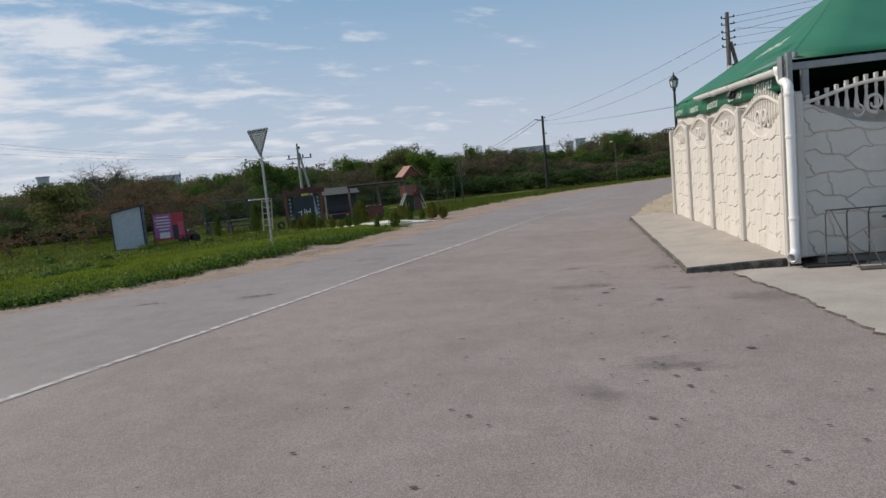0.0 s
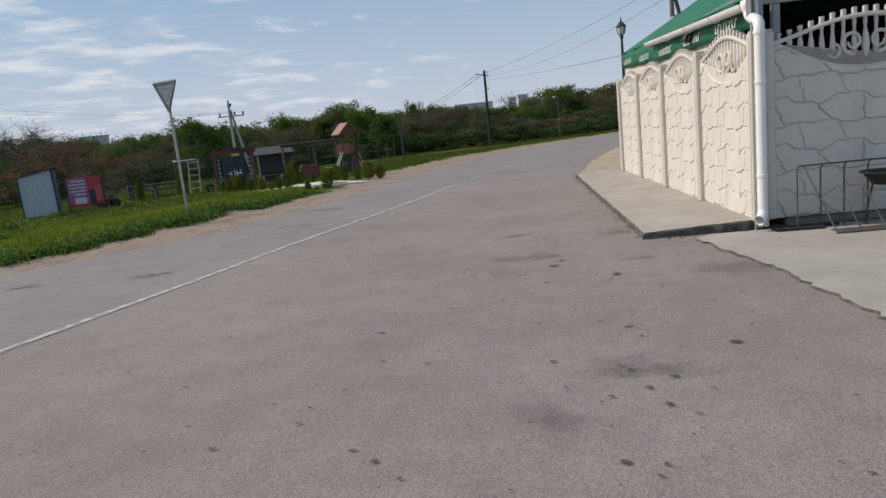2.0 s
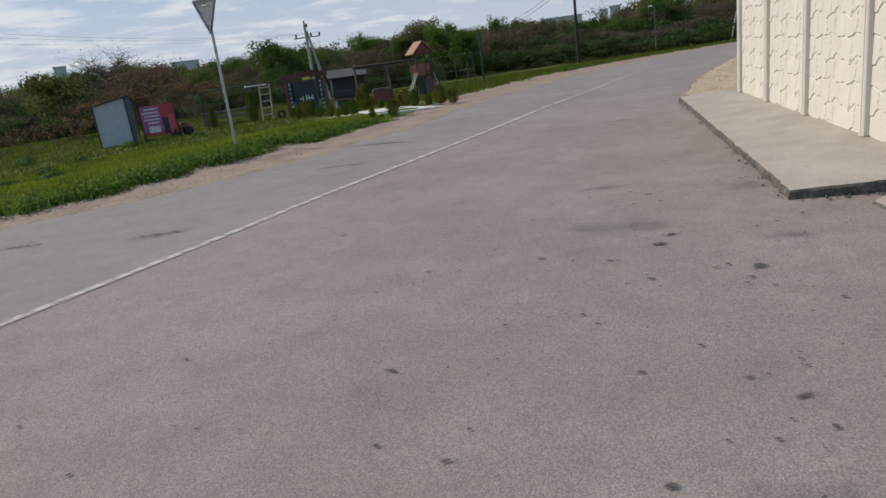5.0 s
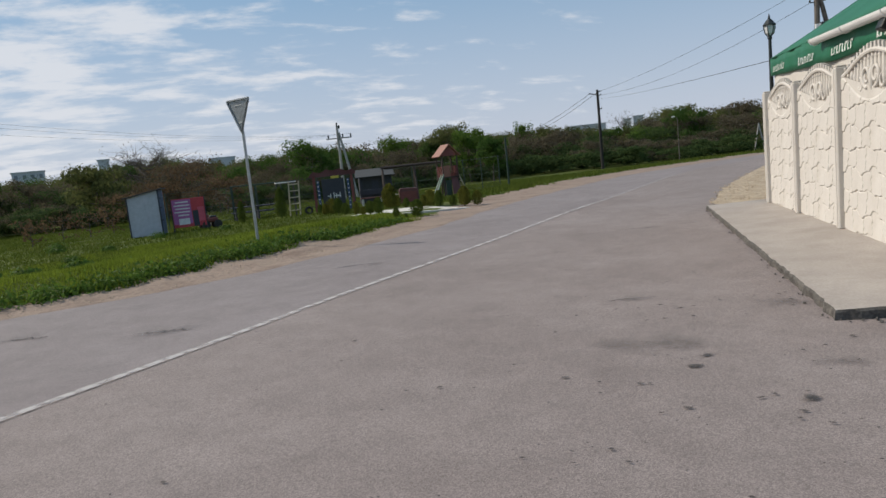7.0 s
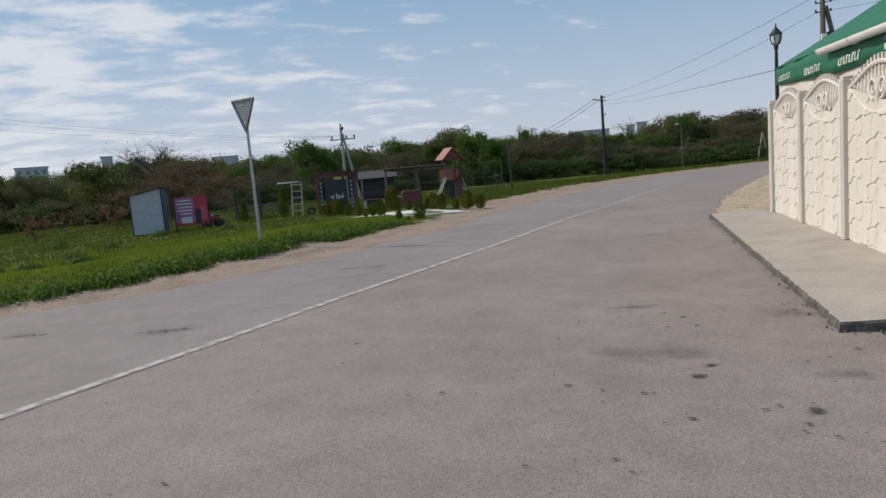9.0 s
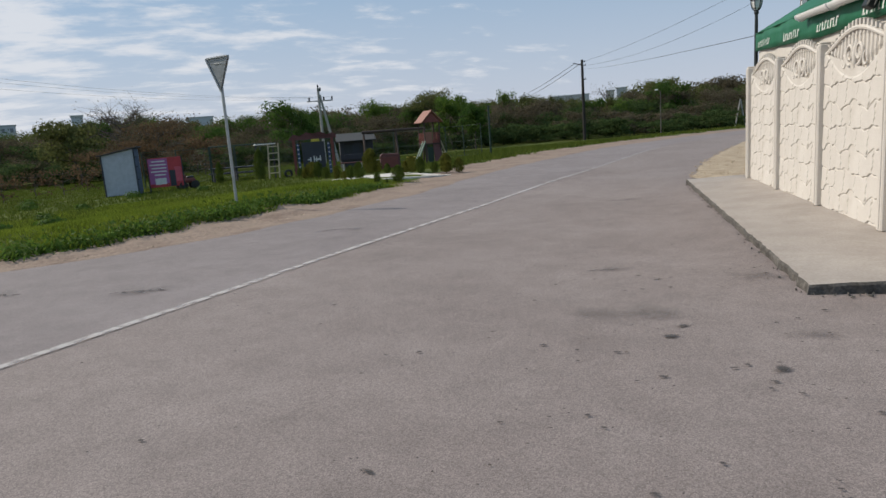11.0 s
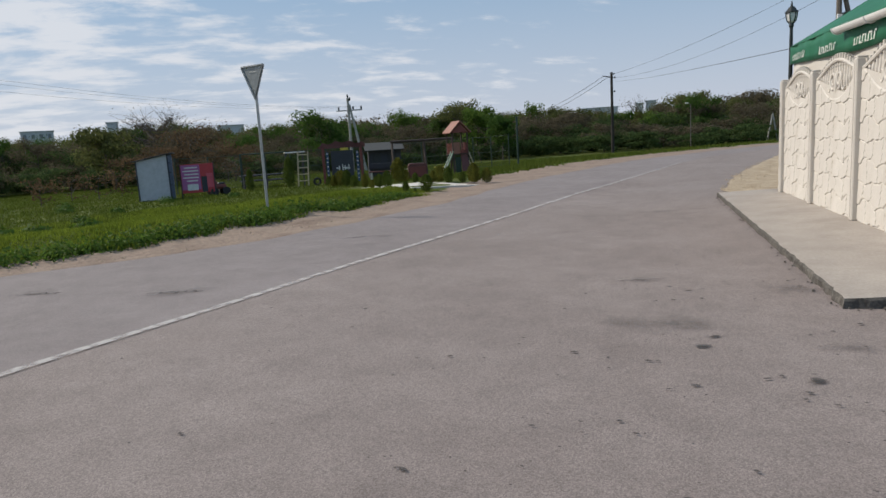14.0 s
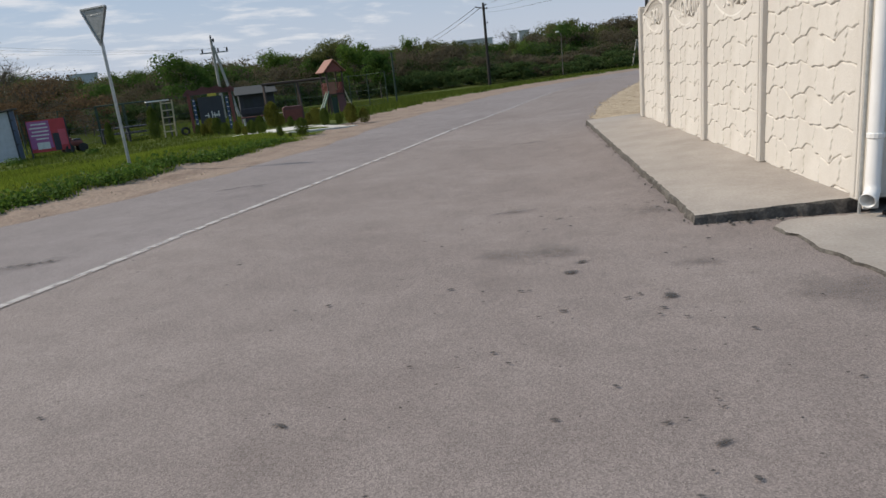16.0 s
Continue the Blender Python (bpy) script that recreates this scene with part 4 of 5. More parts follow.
# far_window and P_HAZY are lightened towards the sky colour to paint in aerial haze
P_BRED, P_PALEWIN = paint("banner_red", (0.5, 0.05, 0.06)), paint("far_window", (0.2, 0.22, 0.26))
P_HAZY = paint("hazed_render", (0.5, 0.53, 0.58))
P_PURPLE = paint("purple_print", (0.42, 0.13, 0.32))
M_TYRE = material("rubber", (0.02, 0.02, 0.02), (0.04, 0.038, 0.036), 8, 0.9)
M_PAVE = material("white_paving", (0.52, 0.49, 0.45), (0.62, 0.59, 0.55), 2, 0.85, 0.3, 40, fine=0.06)


def survey(az, d):
    """A point by its bearing (degrees from +y towards +x) and distance from the halting place."""
    x, y = -0.42 + d * math.sin(radians(az)), 2.9 + d * math.cos(radians(az))
    return x, y, float(land(x, y))


def stand(name, az, d, turn, label, category, group=""):
    x, y, z = survey(az, d)
    return thing(name, x, y, z, -az + turn, label, category, group)


def boxed(name, c, s, mat, parent, bevel=0.008, label="", m=None):
    bm = bmesh.new()
    box(bm, c, s, bevel, m)
    return part(name, bm, mat, parent, label)


def rodded(name, a, b, r, mat, parent, seg=8, r1=None):
    bm = bmesh.new()
    rod(bm, a, b, r, r1, seg)
    return part(name, bm, mat, parent)


# grey sheet-metal shed
shed = stand("shed", -38.65, 34.6, -11, "small grey sheet-metal shed with a mono-pitch roof on the meadow", "shed")
w, dp, hl, hr = 1.42, 1.2, 1.88, 2.14
bm = bmesh.new()
prism(bm, [(-w / 2, 0.03), (w / 2, 0.03), (w / 2, hr), (-w / 2, hl)], 0.04, pose(0, 0, 0))
part("front_wall", bm, P_GREY, shed)
bm = bmesh.new()
prism(bm, [(-w / 2, 0.03), (w / 2, 0.03), (w / 2, hr), (-w / 2, hl)], 0.04, pose(0, dp, 0))
part("back_wall", bm, P_GREY, shed)
boxed("side_wall", (-w / 2 + 0.02, dp / 2, hl / 2), (0.04, dp - 0.05, hl), P_GREY, shed)
boxed("side_wall", (w / 2 - 0.02, dp / 2, hr / 2), (0.04, dp - 0.05, hr), P_BLUE, shed, label="dark blue side wall")
boxed("roof", (0, dp / 2, (hl + hr) / 2 + 0.04), (w + 0.35, dp + 0.3, 0.05), P_SLATE, shed, m=Matrix.Translation((0, 0, 0)) @ Matrix.Translation((0, 0, (hl + hr) / 2)) @ pose(0, 0, 0, 0, -math.degrees(math.atan2(hr - hl, w)), 0) @ Matrix.Translation((0, 0, -(hl + hr) / 2)))
for sx, hh in ((-1, hl), (1, hr)):
    boxed("corner_post", (sx * w / 2, -0.03, hh / 2), (0.06, 0.05, hh), P_DARK, shed)
for z in (0.7, 1.3, 1.75):
    boxed("hinge", (w / 2 + 0.02, 0.25, z), (0.03, 0.3, 0.05), P_SLATE, shed)

# red printed banner
banner = stand("banner", -35.4, 35.0, 0, "red and purple printed banner on a low frame, lettering illegible", "banner")
boxed("sheet", (0, 0, 0.92), (1.5, 0.03, 1.4), P_BRED, banner)
boxed("print_panel", (-0.3, -0.018, 0.98), (0.86, 0.006, 1.2), P_PURPLE, banner, 0.001, "purple printed panel")
boxed("print_panel", (0.56, -0.018, 0.8), (0.3, 0.006, 0.7), P_PINK, banner, 0.001, "pink printed panel")
for i, (cx, ww) in enumerate(((-0.28, 0.6), (-0.3, 0.72), (-0.27, 0.66), (-0.3, 0.7), (-0.25, 0.5))):
    boxed("text_bar", (cx, -0.024, 1.45 - i * 0.16), (ww, 0.004, 0.06), P_WHITE, banner, 0.001)
boxed("print_panel", (-0.25, -0.024, 0.5), (0.5, 0.004, 0.3), P_WHITE, banner, 0.001, "pale printed picture")
boxed("print_panel", (0.3, -0.024, 0.62), (0.26, 0.004, 0.76), P_DARK, banner, 0.001, "dark printed panel")
for sx in (-0.77, 0.77):
    boxed("post", (sx, 0.03, 0.82), (0.06, 0.06, 1.66), P_DARK, banner)

# small ride-on machine beside the banner
ride = stand("ride_on_toy", -33.9, 35.4, 20, "small red and black ride-on toy with dark wheels", "toy")
bm = bmesh.new()
box(bm, (0, 0, 0.42), (0.75, 0.36, 0.24), 0.07)
box(bm, (-0.2, 0, 0.62), (0.25, 0.3, 0.2), 0.05)
part("body", bm, P_RED, ride)
boxed("seat", (0.15, 0, 0.58), (0.34, 0.26, 0.08), P_DARK, ride, 0.03)
rodded("handlebar", (-0.25, -0.25, 0.84), (-0.25, 0.25, 0.84), 0.02, P_DARK, ride)
for wx in (-0.3, 0.3):
    for wy in (-0.24, 0.24):
        rodded("wheel", (wx, wy - 0.06, 0.2), (wx, wy + 0.06, 0.2), 0.2, M_TYRE, ride, 12)


# climbing ladder frame
ladder = stand("climbing_frame", -27.1, 36.0, 8, "pale timber climbing ladder in the playground", "climbing frame")
for sx in (-0.26, 0.26):
    bm = bmesh.new()
    box(bm, (0, 0, 0.9), (0.07, 0.05, 1.86), 0.006, pose(sx, 0, 0, 0, 3, 0))
    part("rail", bm, P_TAN, ladder)
for i in range(5):
    boxed("rung", (0.05, -0.02, 0.32 + i * 0.34), (0.5, 0.05, 0.055), P_TAN, ladder)
bm = bmesh.new()
box(bm, (-0.28, 0.35, 1.82), (1.05, 0.6, 0.06), 0.01)
part("platform", bm, P_WHITE, ladder)
rodded("prop", (-0.72, 0.6, 0), (-0.72, 0.6, 1.8), 0.04, P_DARK, ladder)
rodded("prop", (0.15, 0.6, 0), (0.15, 0.6, 1.8), 0.04, P_DARK, ladder)

tyre = stand("tyre", -25.95, 35.6, 0, "old dark tyre standing in the playground grass", "tyre")
bm = bmesh.new()
tube(bm, [(0.16 * math.cos(a), 0.08 * math.cos(a), 0.22 + 0.16 * math.sin(a)) for a in [2 * math.pi * k / 20 for k in range(21)]], 0.06, 8)
part("carcass", bm, M_TYRE, tyre)

# picnic table with benches
table = stand("picnic_table", -29.2, 38.5, 5, "dark timber picnic table with fixed benches", "table")
boxed("tabletop", (0, 0, 0.74), (1.6, 0.7, 0.05), P_DARK, table)
for sy in (-0.6, 0.6):
    boxed("bench", (0, sy, 0.44), (1.6, 0.26, 0.05), P_DARK, table)
for sx in (-0.6, 0.6):
    boxed("leg", (sx, 0, 0.36), (0.08, 0.6, 0.72), P_DARK, table)
    boxed("bearer", (sx, 0, 0.38), (0.07, 1.45, 0.07), P_DARK, table)
    for sy in (-0.6, 0.6):
        boxed("leg", (sx, sy, 0.21), (0.07, 0.1, 0.42), P_DARK, table)
copy_thing(table, pose(*survey(-31.0, 40.0), 0, 0, 36))

# entrance arch with a board
arch = stand("entrance_arch", -23.7, 35.6, 0, "red wooden entrance arch with a dark lettered board", "arch")
for sx in (-1, 1):
    boxed("post", (sx * 0.98, 0, 1.0), (0.14, 0.14, 2.0), P_RED, arch)
    boxed("side_panel", (sx * 0.78, -0.03, 0.85), (0.13, 0.08, 1.6), P_BLUE, arch)
    for k in range(7):
        boxed("white_band", (sx * 0.78, -0.08, 0.25 + k * 0.22), (0.07, 0.012, 0.05), P_WHITE, arch, 0.002)
boxed("board", (-0.02, 0.02, 0.95), (1.15, 0.06, 1.5), P_DARK, arch, 0.01, "dark board with white marks")
for k, (cx, ww, hh) in enumerate(((-0.2, 0.05, 0.3), (-0.26, 0.2, 0.05), (-0.02, 0.05, 0.3), (0.1, 0.05, 0.3), (0.22, 0.2, 0.06), (0.3, 0.05, 0.28), (0.24, 0.22, 0.05), (0.04, 0.16, 0.05))):
    boxed("white_mark", (cx, -0.018, 0.78 + 0.03 * (k % 3)), (ww, 0.008, hh), P_WHITE, arch, 0.001)
boxed("yellow_plate", (0.12, -0.08, 1.78), (0.42, 0.03, 0.13), P_YELLOW, arch)
bm = bmesh.new()
pts = [(-1.2, 1.84), (1.2, 1.84)] + [(1.2 - 2.4 * i / 24, 2.0 + 0.1 * math.sin(i * 0.95) + 0.12 * math.sin(math.pi * i / 24)) for i in range(25)]
prism(bm, pts, 0.06, pose(0, -0.04, 0))
bmesh.ops.triangulate(bm, faces=[f for f in bm.faces if len(f.verts) > 4])
part("carved_header", bm, P_MAROON, arch)

# dark kiosk with a slate roof
kiosk = stand("kiosk", -20.2, 40.0, 4, "dark playground kiosk with a pale sloping roof", "kiosk")
boxed("body", (0, 0, 0.85), (1.9, 1.3, 1.7), P_DARK, kiosk, 0.02)
boxed("roof", (0, -0.1, 1.86), (2.3, 1.8, 0.06), P_SLATE, kiosk, 0.01, m=Matrix.Translation((0, 0, 1.86)) @ pose(0, 0, 0, 14, 0, 0) @ Matrix.Translation((0, 0, -1.86)))
boxed("roof", (1.1, 0.6, 2.02), (0.9, 0.8, 0.05), P_SLATE, kiosk, 0.01)
boxed("counter", (0, -0.75, 0.7), (1.8, 0.3, 0.05), P_BROWN, kiosk)
for sx in (-0.8, 0.1):
    boxed("window_panel", (sx + 0.3, -0.66, 1.2), (0.5, 0.03, 0.5), P_SLATE, kiosk)
pile = stand("red_bench", -20.6, 37.0, -6, "low red painted bench with white trim", "bench")
boxed("seat", (0, 0, 0.42), (1.3, 0.4, 0.06), P_MAROON, pile)
boxed("back", (0, 0.22, 0.72), (1.3, 0.05, 0.3), P_DARK, pile)
for sx in (-0.5, 0.5):
    boxed("leg", (sx, 0, 0.2), (0.08, 0.36, 0.4), P_WHITE, pile)

# swings
swing = stand("swing_frame", -17.3, 37.0, 6, "dark timber swing frame with two hanging seats", "swing")
rodded("beam", (-1.5, 0, 1.95), (2.0, 0, 1.95), 0.07, P_BROWN, swing)
for x in (-1.4, 0.35, 1.9):
    for sy in (-1, 1):
        rodded("leg", (x, sy * 0.75, 0), (x, 0, 1.95), 0.055, P_BROWN, swing)
for x in (-0.6, 1.1):
    for dx in (-0.2, 0.2):
        rodded("rope", (x + dx, 0, 0.45), (x + dx, 0, 1.92), 0.008, P_BROWN, swing, 5)
    boxed("seat", (x, 0, 0.44), (0.5, 0.2, 0.04), P_YELLOW if x > 0 else P_TAN, swing)
crate = stand("play_box", -17.45, 33.6, 4, "maroon painted wooden play box with rounded top", "play box")
bm = bmesh.new()
prism(bm, [(-0.46, 0.0), (0.46, 0.0), (0.48, 0.66), (0.4, 0.75), (-0.38, 0.77), (-0.47, 0.68)], 0.5)
part("body", bm, P_MAROON, crate)
boxed("front_panel", (0, -0.26, 0.36), (0.8, 0.02, 0.5), P_RED, crate)

# play tower
tower = stand("play_tower", -13.95, 34.0, 22, "red wooden play tower with an orange gabled roof and ladders", "play tower")
for sx in (-0.55, 0.55):
    for sy in (-0.55, 0.55):
        boxed("post", (sx, sy, 1.05), (0.09, 0.09, 2.1), P_BROWN, tower)
boxed("platform", (0, 0, 1.0), (1.2, 1.2, 0.06), P_BROWN, tower)
boxed("side_panel", (-0.28, -0.58, 1.3), (0.5, 0.04, 0.56), P_ORANGE, tower)
for i in range(6):
    boxed("railing_slat", (0.08 + i * 0.09, -0.58, 1.28), (0.05, 0.03, 0.55), P_RED, tower)
    boxed("railing_slat", (0.58, -0.45 + i * 0.17, 1.28), (0.03, 0.07, 0.55), P_RED, tower)
    boxed("railing_slat", (-0.58, -0.45 + i * 0.17, 1.28), (0.03, 0.07, 0.55), P_RED, tower)
boxed("lower_panel", (-0.2, -0.56, 0.45), (0.4, 0.04, 0.8), P_GREENPOST, tower)
boxed("climbing_wall", (0.3, -0.72, 0.5), (0.55, 0.05, 1.08), P_MAROON, tower, m=pose(0, 0.0, 0, -14, 0, 0))
for s in (-1, 1):
    bm = bmesh.new()
    box(bm, (0, 0, 0), (0.98, 1.5, 0.05), 0.006, Matrix.Translation((s * 0.4, 0, 2.33)) @ pose(0, 0, 0, 0, s * 36, 0))
    part("roof", bm, P_ORANGE, tower, "weathered orange roof slope")
for sy in (-0.62, 0.62):
    bm = bmesh.new()
    prism(bm, [(-0.62, 2.06), (0.62, 2.06), (0, 2.5)], 0.04, Matrix.Translation((0, sy, 0)))
    part("gable", bm, P_RED, tower)
rodded("slide_rail", (-1.35, -0.7, 0.05), (-0.55, -0.6, 1.15), 0.045, P_PALEGREEN, tower)
rodded("slide_rail", (-1.35, -0.2, 0.05), (-0.55, -0.2, 1.15), 0.045, P_PALEGREEN, tower)
bm = bmesh.new()
bm.faces.new([bm.verts.new(p) for p in ((-1.35, -0.68, 0.06), (-1.35, -0.22, 0.06), (-0.55, -0.2, 1.06), (-0.55, -0.6, 1.06))])
thick(part("slide", bm, P_GREENPOST, tower), 0.03)
rodded("ladder_rail", (1.15, -0.6, 0.0), (0.58, -0.4, 1.25), 0.04, P_TAN, tower)
rodded("ladder_rail", (1.15, 0.0, 0.0), (0.58, 0.1, 1.25), 0.04, P_TAN, tower)
for i in range(4):
    s = 0.2 + i * 0.2
    rodded("rung", (1.15 - 0.57 * s, -0.6 + 0.2 * s, 1.25 * s), (1.15 - 0.57 * s, 0.0 + 0.1 * s, 1.25 * s), 0.025, P_TAN, tower)

tower.matrix_basis = tower.matrix_basis @ Matrix.Diagonal((0.72, 0.72, 1, 1))

# dark steel cage frame beside the picnic tables
cage = stand("sports_cage", -30.1, 39.5, 0, "dark steel frame of a small sports cage", "sports cage")
for x in (-1.3, 0.0, 1.25):
    for y in (0.0, 1.6):
        rodded("post", (x, y, -0.05), (x, y, 1.95), 0.045, P_GREENPOST, cage, 6)
for y in (0.0, 1.6):
    rodded("rail", (-1.3, y, 1.93), (1.25, y, 1.93), 0.04, P_GREENPOST, cage, 6)
rodded("rail", (-1.3, 0, 1.93), (-1.3, 1.6, 1.93), 0.04, P_GREENPOST, cage, 6)
rodded("rail", (1.25, 0, 1.93), (1.25, 1.6, 1.93), 0.04, P_GREENPOST, cage, 6)

# green mesh fence round the playground
mesh_fence = thing("mesh_fence", 0, 0, 0, 0, "dark green wire mesh fence round the playground", "fence")
line = [(-37.0, 39.0), (-32.0, 41.5), (-28.0, 43.0), (-22.0, 44.5), (-17.0, 44.5), (-12.6, 43.5), (-9.6, 42.5)]
posts = []
for (a0, d0), (a1, d1) in zip(line, line[1:]):
    n = max(2, int(abs(a1 - a0) * 0.75 / 2.4) + 1)
    for i in range(n):
        posts.append(survey(a0 + (a1 - a0) * i / n, d0 + (d1 - d0) * i / n))
posts.append(survey(*line[-1]))
wv, wf = [], []
for x, y, z in posts:
    rodded("post", (x, y, z - 0.05), (x, y, z + 2.0), 0.035, P_GREENPOST, mesh_fence, 6)
for (x0, y0, z0), (x1, y1, z1) in zip(posts, posts[1:]):
    for h in (0.1, 1.0, 1.95):
        rodded("wire_rail", (x0, y0, z0 + h), (x1, y1, z1 + h), 0.012, P_GREENPOST, mesh_fence, 4)
    n = int(math.hypot(x1 - x0, y1 - y0) / 0.1)
    for i in range(n):
        for s in (-1, 1):
            u0, u1 = i / n, (i + s * 12) / n
            u1c = min(max(u1, 0), 1)
            f = (u1c - u0) / (u1 - u0)
            p, q = (x0 + (x1 - x0) * u0, y0 + (y1 - y0) * u0, z0 + 0.1), (x0 + (x1 - x0) * u1c, y0 + (y1 - y0) * u1c, z0 + 0.1 + 1.85 * f)
            k = len(wv)
            wv += [p, (p[0] + 0.007, p[1], p[2]), (q[0] + 0.007, q[1], q[2]), q]
            wf.append((k, k + 1, k + 2, k + 3))
mesh_ob = new("wire_mesh", from_arrays("wire_mesh", wv, wf, P_GREENPOST))
mesh_ob.parent = mesh_fence
tagged(mesh_ob, kind="stuff")
tall = stand("fence_mast", -8.85, 42.0, 0, "tall dark green steel mast at the fence's end", "mast")
rodded("shaft", (0, 0, -0.1), (0, 0, 2.95), 0.06, P_GREENPOST, tall)
rodded("cap", (0, 0, 2.95), (0, 0, 3.0), 0.08, P_GREENPOST, tall)

# pale paved path into the playground
bm = bmesh.new()
outline = [(-4.85, 23.3), (-6.55, 21.75), (-7.6, 23.2), (-9.0, 25.1), (-10.4, 27.0), (-9.6, 27.6), (-8.0, 26.0), (-7.0, 25.0)]
f = bm.faces.new([bm.verts.new((x, y, float(land(x, y)) + 0.015)) for x, y in outline])
bmesh.ops.triangulate(bm, faces=[f])
if sum(g.normal.z for g in bm.faces) < 0:
    bmesh.ops.reverse_faces(bm, faces=bm.faces)
path_ob = finish("path", bm, M_PAVE)
thick(path_ob, 0.08)
tagged(path_ob, "pale concrete path leading into the playground", "path", kind="structure")


# ---- plants ----
def leaf_arrays(centres, size, rng, facing=None, slim=0.7):
    """A four-cornered leaf at each centre, turned at random or roughly towards the way given."""
    n = len(centres)
    nrm = rng.normal(size=(n, 3))
    if facing is not None:
        nrm = facing + 0.3 * nrm
    nrm /= np.linalg.norm(nrm, axis=1, keepdims=True) + 1e-9
    a = np.cross(nrm, rng.normal(size=(n, 3)))
    a /= np.linalg.norm(a, axis=1, keepdims=True) + 1e-9
    b = np.cross(nrm, a)
    s = (size * rng.uniform(0.55, 1.35, n))[:, None]
    v = np.stack([centres - a * s, centres + b * s * slim, centres + a * s, centres - b * s * slim], 1).reshape(-1, 3)
    return v, np.arange(4 * n).reshape(-1, 4)


def crown_arrays(ends, height, width, n_leaf, size, rng, loose=0.25):
    """Leaves on uneven rounded lobes about the limbs' ends."""
    k = rng.integers(0, len(ends), n_leaf)
    lobe = rng.uniform(0.75, 1.3, len(ends))
    way = rng.normal(size=(n_leaf, 3))
    way /= np.linalg.norm(way, axis=1, keepdims=True)
    r = (0.5 + 0.5 * rng.uniform(0, 1, n_leaf) ** 0.5) * (1 + loose * rng.normal(size=n_leaf) * 0.6)
    reach = np.array([width * 0.17, width * 0.17, height * 0.13])
    c = ends[k] + way * reach * (r * lobe[k])[:, None]
    keep = c[:, 2] > 0.12
    return leaf_arrays(c[keep], size, rng, way[keep])


def limb_arrays(segs):
    v, f = [], []
    for a, b, r0, r1 in segs:
        d = (b - a) / (np.linalg.norm(b - a) + 1e-9)
        s = np.cross(d, (0.3, 0.5, 0.81))
        s /= np.linalg.norm(s) + 1e-9
        u = np.cross(d, s)
        k = len(v)
        for p, r in ((a, r0), (b, r1)):
            for i in range(4):
                an = math.pi * i / 2
                v.append(p + (s * math.cos(an) + u * math.sin(an)) * r)
        for i in range(4):
            f.append((k + i, k + (i + 1) % 4, k + 4 + (i + 1) % 4, k + 4 + i))
    return np.array(v), np.array(f)


def grow(rng, height, width, limbs, twigs, low=0.25):
    """Trunk, limbs and twigs of a tree as tapered segments, and the twigs' ends."""
    segs, tips, ends = [], [], []
    p = np.zeros(3)
    r = height * 0.022
    trunk = [p]
    n = 5
    for i in range(n):
        q = p + np.array([rng.normal(0, 0.03) * height, rng.normal(0, 0.03) * height, height * 0.75 / n])
        segs.append((p, q, r * (1 - 0.15 * i), r * (1 - 0.15 * (i + 1))))
        p = q
        trunk.append(p)
    for j in range(limbs):
        h = low + (0.98 - low) * (j + rng.uniform(0, 1)) / limbs
        s = min(h / 0.75, 0.999) * n
        i = int(s)
        a = trunk[i] + (trunk[i + 1] - trunk[i]) * (s - i)
        an = j * 2.4 + rng.uniform(-0.5, 0.5)
        reach = width / 2 * math.sqrt(max(0.1, 1 - ((h - 0.52) / 0.6) ** 2)) * rng.uniform(0.7, 1.15)
        end = np.array([a[0] + reach * math.cos(an), a[1] + reach * math.sin(an), a[2] + height * rng.uniform(0.06, 0.26)])
        mid = (a + end) / 2 + np.array([0, 0, -0.03 * height])
        rr = r * 0.42
        segs += [(a, mid, rr, rr * 0.7), (mid, end, rr * 0.7, rr * 0.25)]
        for k in range(twigs):
            s = rng.uniform(0.3, 1.0)
            b = a + (end - a) * s
            t = b + rng.normal(size=3) * np.array([0.11, 0.11, 0.08]) * height + np.array([0, 0, 0.04 * height])
            segs.append((b, t, rr * 0.25, rr * 0.08))
            tips.append(t)
        tips.append(end)
        ends.append(end)
        ends.append(mid + np.array([0, 0, 0.1 * height]))
    ends.append(p + np.array([0, 0, 0.1 * height]))
    return segs, np.array(tips), np.array(ends)


def leaf_material(name, dark, light):
    m = material(name, dark, light, 0.35, 0.85, island=0.16, spec=0.05)
    return see_through(m, 0.45)


L_GREEN, L_FRESH, L_OLIVE = leaf_material("green_leaves", (0.044, 0.087, 0.020), (0.087, 0.145, 0.034)), leaf_material("fresh_leaves", (0.070, 0.124, 0.021), (0.123, 0.187, 0.042)), leaf_material("olive_leaves", (0.085, 0.097, 0.035), (0.140, 0.152, 0.056))
L_BROWN, L_RUST, L_DARK = leaf_material("budding_twigs", (0.084, 0.073, 0.048), (0.143, 0.122, 0.080)), leaf_material("rust_leaves", (0.091, 0.062, 0.037), (0.157, 0.106, 0.063)), leaf_material("ivy_leaves", (0.039, 0.067, 0.023), (0.077, 0.110, 0.040))
M_BARK = material("bark", (0.05, 0.042, 0.034), (0.11, 0.095, 0.08), 6, 0.95, 0.6, 30)


